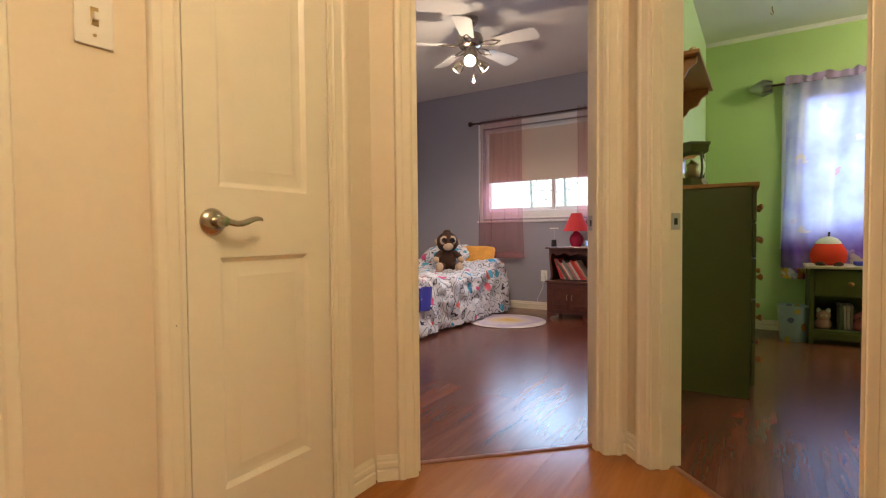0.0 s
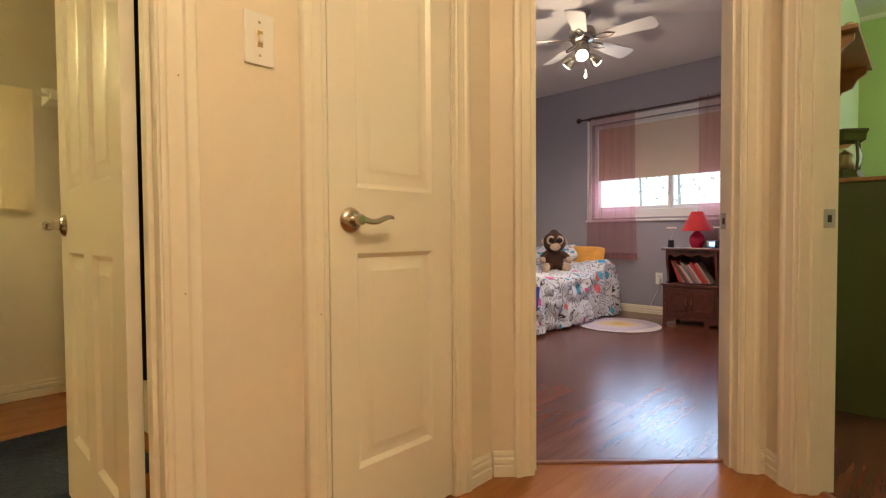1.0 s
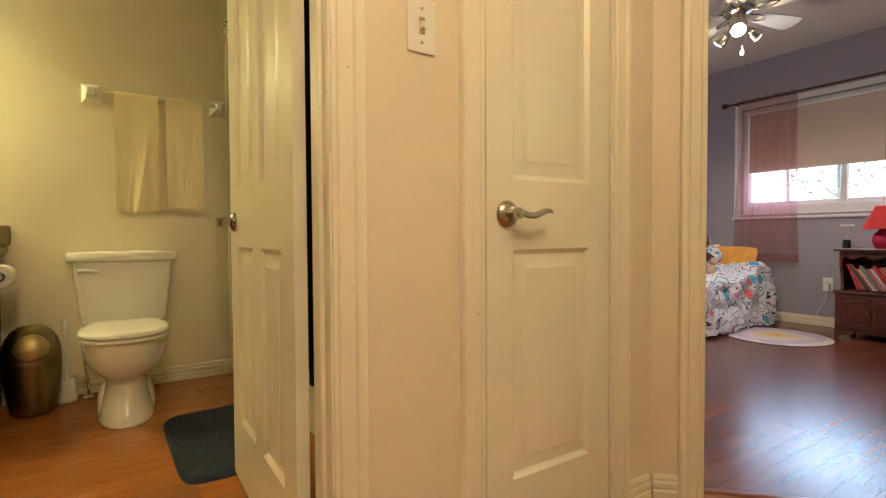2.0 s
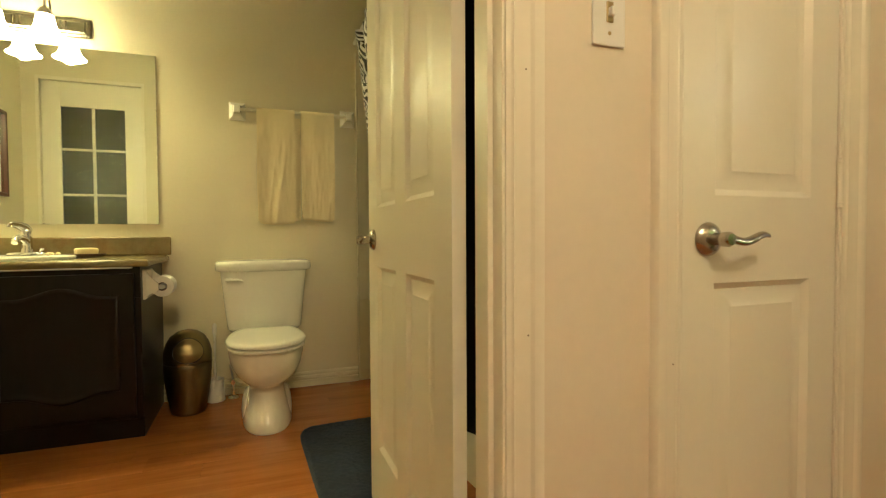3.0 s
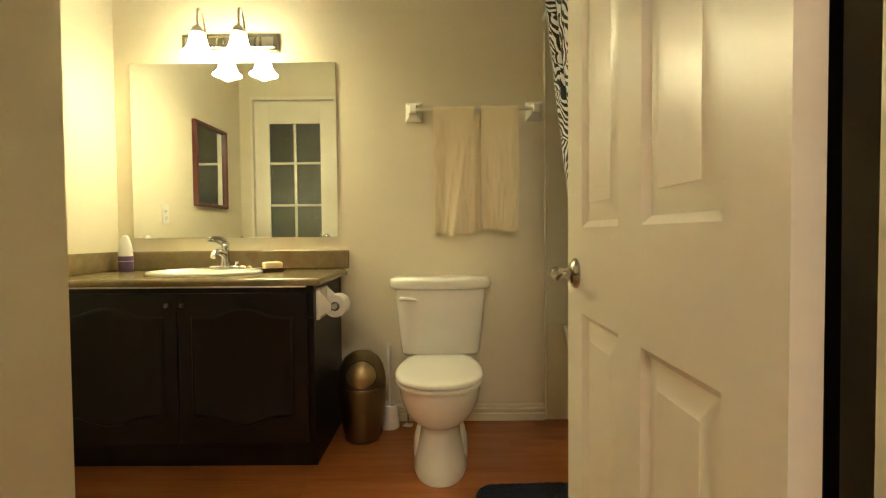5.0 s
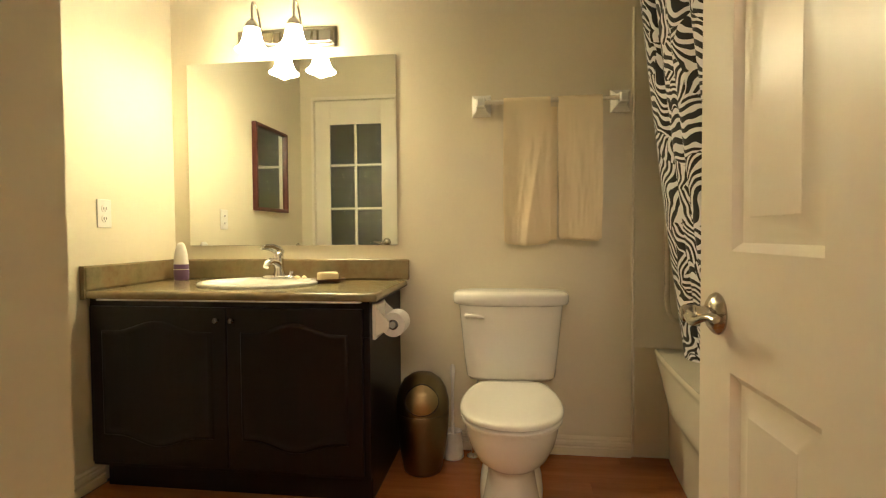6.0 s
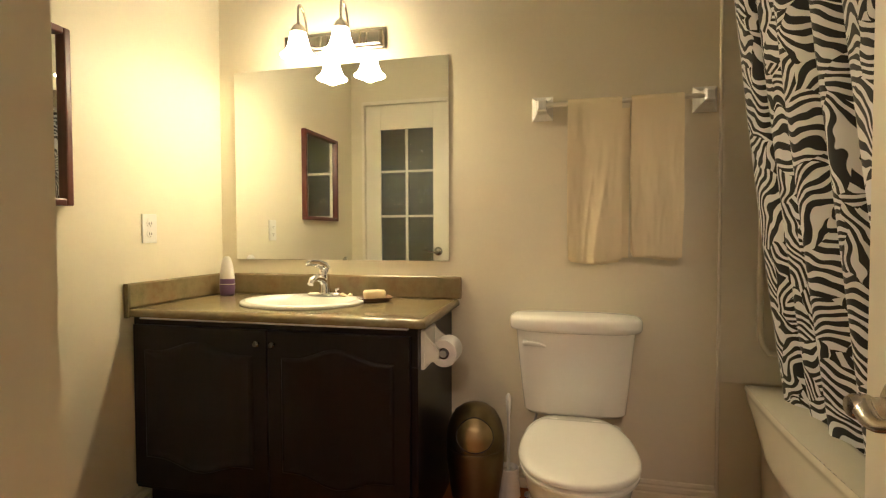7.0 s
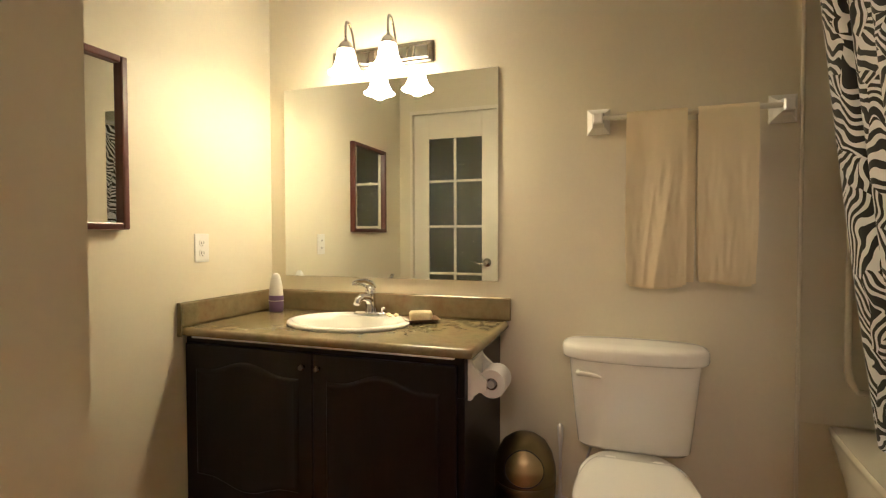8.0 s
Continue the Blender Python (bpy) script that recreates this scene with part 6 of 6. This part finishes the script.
toy.transform(pose(0.5, 4.86, 0.6) @ Matrix.Diagonal((0.9, 0.9, 1.0, 1)))
tagged(part("plush_toy", toy, (M_REDPLUSH, M_WHITEPLUSH, M_FUR), smooth=70), "round red and white plush toy on the cabinet", "plush toy")

small = thing("game_box", "dark blue flat box lying on the cabinet", "box")
part("box", box((0.66, 4.8, 0.5965), (0.83, 4.95, 0.625), 0.003), M_BLUE, small)
for i, (xx, w, c) in enumerate(((0.55, 0.014, 3), (0.568, 0.02, 7), (0.592, 0.012, 5), (0.608, 0.02, 9), (0.63, 0.016, 6))):
    b = thing("book", "upright book on the cabinet shelf", "book", group="books in the green cabinet")
    part("cover", box((xx, 4.78, 0.1185), (xx + w, 4.95, 0.3), 0.001), book_mats[c], b)
    part("pages", box((xx + 0.002, 4.786, 0.3005), (xx + w - 0.002, 4.945, 0.302)), M_PAPER, b)
M_PINKPLUSH = surface("pale_pink_plush", (0.72, 0.42, 0.38), 1.0, fine=200, relief=0.8, depth=0.003)
M_ROSEPLUSH = surface("rose_plush", (0.55, 0.16, 0.18), 1.0, fine=200, relief=0.8, depth=0.003)
for i, (xx, mats) in enumerate(((0.47, (M_PINKPLUSH, M_WHITEPLUSH)), (0.695, (M_ROSEPLUSH, M_DGREEN)))):
    t2 = bmesh.new()
    joined(rings([oval(0, 0, z, a, a * 0.9, 20) for z, a in ((0, 0.035), (0.02, 0.052), (0.05, 0.05), (0.07, 0.036))], True, False), t2, None, 0)
    joined(rings([oval(0, -0.005, z, a, a, 20) for z, a in ((0.068, 0.034), (0.09, 0.046), (0.115, 0.042), (0.135, 0.015))]), t2, None, 0)
    for k in (-1, 1):
        joined(rings([oval(k * 0.03, 0, z, a, a * 0.6, 10) for z, a in ((0.12, 0.012), (0.14, 0.016), (0.155, 0.005))]), t2, None, 1)
        joined(rings([oval(k * 0.016, -0.046, z, a, a * 0.5, 10) for z, a in ((0.092, 0.004), (0.099, 0.009), (0.106, 0.004))]), t2, None, 1)
    t2.transform(pose(xx, 4.8, 0.1185))
    tagged(part("small_toy", t2, mats, smooth=60), "small pink and tan toy animal on the cabinet shelf", "toy", "toys in the green cabinet")


def print_bin_material():
    m, t, b = shader("printed_tin", 0.4)
    v = coords(t)
    cell = node(t, "ShaderNodeTexVoronoi", Scale=16.0)
    t.links.new(v, cell.inputs["Vector"])
    sep = t.nodes.new("ShaderNodeSeparateColor")
    t.links.new(cell.outputs["Color"], sep.inputs[0])
    f = ramp(t, sep.outputs[0], [(0.0, (0.5, 0.2, 0.08)), (0.4, (0.6, 0.5, 0.1)), (0.7, (0.1, 0.15, 0.4)), (1.0, (0.5, 0.2, 0.3))])
    on = math_node(t, "MULTIPLY", math_node(t, "GREATER_THAN", sep.outputs[1], 0.55), math_node(t, "LESS_THAN", cell.outputs["Distance"], 0.38))
    c = mixed(t, on, (0.36, 0.5, 0.62), f)
    t.links.new(c, b.inputs["Base Color"])
    return m


wb = thing("waste_basket", "pale blue round waste basket with butterfly print", "waste bin", at=pose(0.285, 4.8, 0.004))
part("wall", lathe([(0.085, 0), (0.088, 0.004), (0.108, 0.27), (0.111, 0.273), (0.108, 0.276), (0.105, 0.27), (0.086, 0.01), (0.0, 0.009)], 36), print_bin_material(), wb, smooth=40)


# ---- outside ----
gmat = surface("lawn", (0.06, 0.09, 0.03), 0.95, vary=0.3, coarse=0.5, fine=30)
gr = part("ground", rings([[(x, y, -0.4) for x, y in ((-400, -400), (400, -400), (400, 400), (-400, 400))], [(x, y, -0.25) for x, y in ((-400, -400), (400, -400), (400, 400), (-400, 400))]]), gmat)
tagged(gr, "grassy ground round the house", "ground", kind="structure")
roof = part("roof_slab", box((-4.1, -3.3, CEIL + 0.151), (2.7, 5.75, CEIL + 0.3)), M_WHITE)
tagged(roof, "plain roof over the rooms", "roof", kind="structure")


# Outdoor glare is put into these pale colours, so the trees look washed out.
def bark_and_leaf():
    return surface("glare_pale_bark", (0.62, 0.62, 0.62), 0.9, vary=0.3), surface("glare_pale_leaves", (0.5, 0.56, 0.46), 0.8, vary=0.4, coarse=4)


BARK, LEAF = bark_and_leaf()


def tree(x, y, h, seed):
    rng = random.Random(seed)
    ob = thing("garden_tree", "thinly leaved garden tree beyond the bedroom window", "tree", at=pose(x, y, -0.25), group="garden trees")
    bm = tube([(0, 0, 0), (0.1, 0, h * 0.3), (0, 0.1, h * 0.6), (0.05, 0, h * 0.85)], [0.14, 0.1, 0.06, 0.02], 10)
    tips = []
    for i in range(16):
        a, z = rng.random() * 6.28, h * rng.uniform(0.3, 0.85)
        r = h * rng.uniform(0.2, 0.34)
        tip = (r * math.cos(a), r * math.sin(a), z + r * 0.6)
        tube([(0, 0, z), (tip[0] * 0.5, tip[1] * 0.5, z + r * 0.2), tip], [0.03, 0.02, 0.006], 6, bm=bm)
        tips.append(tip)
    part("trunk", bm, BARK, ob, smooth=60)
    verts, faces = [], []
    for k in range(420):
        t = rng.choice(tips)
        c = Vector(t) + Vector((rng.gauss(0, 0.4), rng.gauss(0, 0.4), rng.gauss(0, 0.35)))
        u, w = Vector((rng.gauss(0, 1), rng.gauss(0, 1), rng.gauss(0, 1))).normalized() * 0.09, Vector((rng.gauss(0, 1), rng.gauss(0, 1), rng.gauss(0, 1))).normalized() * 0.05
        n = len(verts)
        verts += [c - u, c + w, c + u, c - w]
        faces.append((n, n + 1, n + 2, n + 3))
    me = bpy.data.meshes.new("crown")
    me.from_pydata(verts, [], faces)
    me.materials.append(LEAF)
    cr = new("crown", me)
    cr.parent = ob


for x, y, h, s in ((-8.2, 24, 6, 1), (-12.5, 30, 8, 3)):
    tree(x, y, h, s)


# ---- floor planks ----
def clipped(poly, edges):
    """Cuts a flat outline to a region whose edges run anticlockwise."""
    for (ax, ay), (bx, by) in edges:
        out = []
        for i in range(len(poly)):
            p, q = poly[i - 1], poly[i]
            dp = (bx - ax) * (p[1] - ay) - (by - ay) * (p[0] - ax)
            dq = (bx - ax) * (q[1] - ay) - (by - ay) * (q[0] - ax)
            if (dp >= 0) != (dq >= 0):
                k = dp / (dp - dq)
                out.append((p[0] + k * (q[0] - p[0]), p[1] + k * (q[1] - p[1])))
            if dq >= 0:
                out.append(q)
        poly = out
        if len(poly) < 3:
            return []
    return poly


def planks(name, label, region, material, width=0.128, length=1.22, top=0.0, seed=1, ground=None):
    """Laminate boards along y, each a piece of its own with eased edges."""
    rng = random.Random(seed)
    bm = prism(region, -0.011, top - 0.0065)
    base = tagged(part(name, bm, M_SUB), label, "floor", kind="structure")
    edges = list(zip(region, region[1:] + region[:1]))
    xs, ys = [p[0] for p in region], [p[1] for p in region]
    x, gap = min(xs), 0.0001
    while x < max(xs):
        y = min(ys) - rng.random() * length
        while y < max(ys):
            poly = clipped([(x + gap, y + gap), (x + width - gap, y + gap), (x + width - gap, y + length - gap), (x + gap, y + length - gap)], edges)
            if len(poly) >= 3:
                cx, cy = sum(p[0] for p in poly) / len(poly), sum(p[1] for p in poly) / len(poly)
                one = bmesh.new()
                rows = [[(cx + (px - cx) * k, cy + (py - cy) * k, z) for px, py in poly] for k, z in ((1, top - 0.006), (1, top - 0.0003))]
                inner = []
                for px, py in poly:
                    dx, dy = cx - px, cy - py
                    inner.append((px + math.copysign(min(abs(dx), 0.0004), dx), py + math.copysign(min(abs(dy), 0.0004), dy), top))
                rows.append(inner)
                part("plank", rings(rows, False, True, bm=None), material, base)
                one.free()
            y += length
        x += width
    return base


C1, C2 = 2.443 + 0.127, 1.713 + 0.127   # the lines under the two angled doors
mid = ((C2 - C1) / 2, (C1 + C2) / 2)
planks("floor_hall", "orange brown laminate plank floor of the hall", [(-1.118, -3.0), (0.59, -3.0), (0.59, C2 - 0.59), mid, (-1.118, C1 - 1.118)], M_OAK, seed=2)
planks("floor_bath", "orange brown laminate plank floor of the bathroom", [(-3.385, -1.68), (-1.12, -1.68), (-1.12, 0.74), (-3.385, 0.74)], M_OAK, seed=3)
planks("floor_bedroom", "dark cherry laminate plank floor of the bedroom", [(-3.8, 1.45), (1.47 - C1, 1.47), (-0.43, C1 - 0.43), (-0.43, 5.3), (-3.8, 5.3)], M_CHERRY, top=0.004, seed=4, width=0.19)
planks("floor_green_room", "dark cherry laminate plank floor of the green bedroom", [(-0.43, C2 + 0.43), (0.6, C2 - 0.6), (2.3, C2 - 0.6), (2.3, 5.2), (-0.43, 5.2)], M_CHERRY, top=0.004, seed=5, width=0.19)
for m, s0, s1, nm in ((DIAG, BED_S0, BED_S1, "threshold_bedroom"), (GDIAG, GRN_S0, GRN_S1, "threshold_green")):
    loops = [[(s, 0.09 + a, h) for a, h in ((-0.013, 0.0), (-0.012, 0.004), (-0.006, 0.007), (0.006, 0.007), (0.012, 0.005), (0.013, 0.0))] for s in (s0, s1)]
    tagged(part(nm, rings(loops, m=m), M_STRIP), "brown wooden threshold strip across the doorway", "threshold", kind="structure")
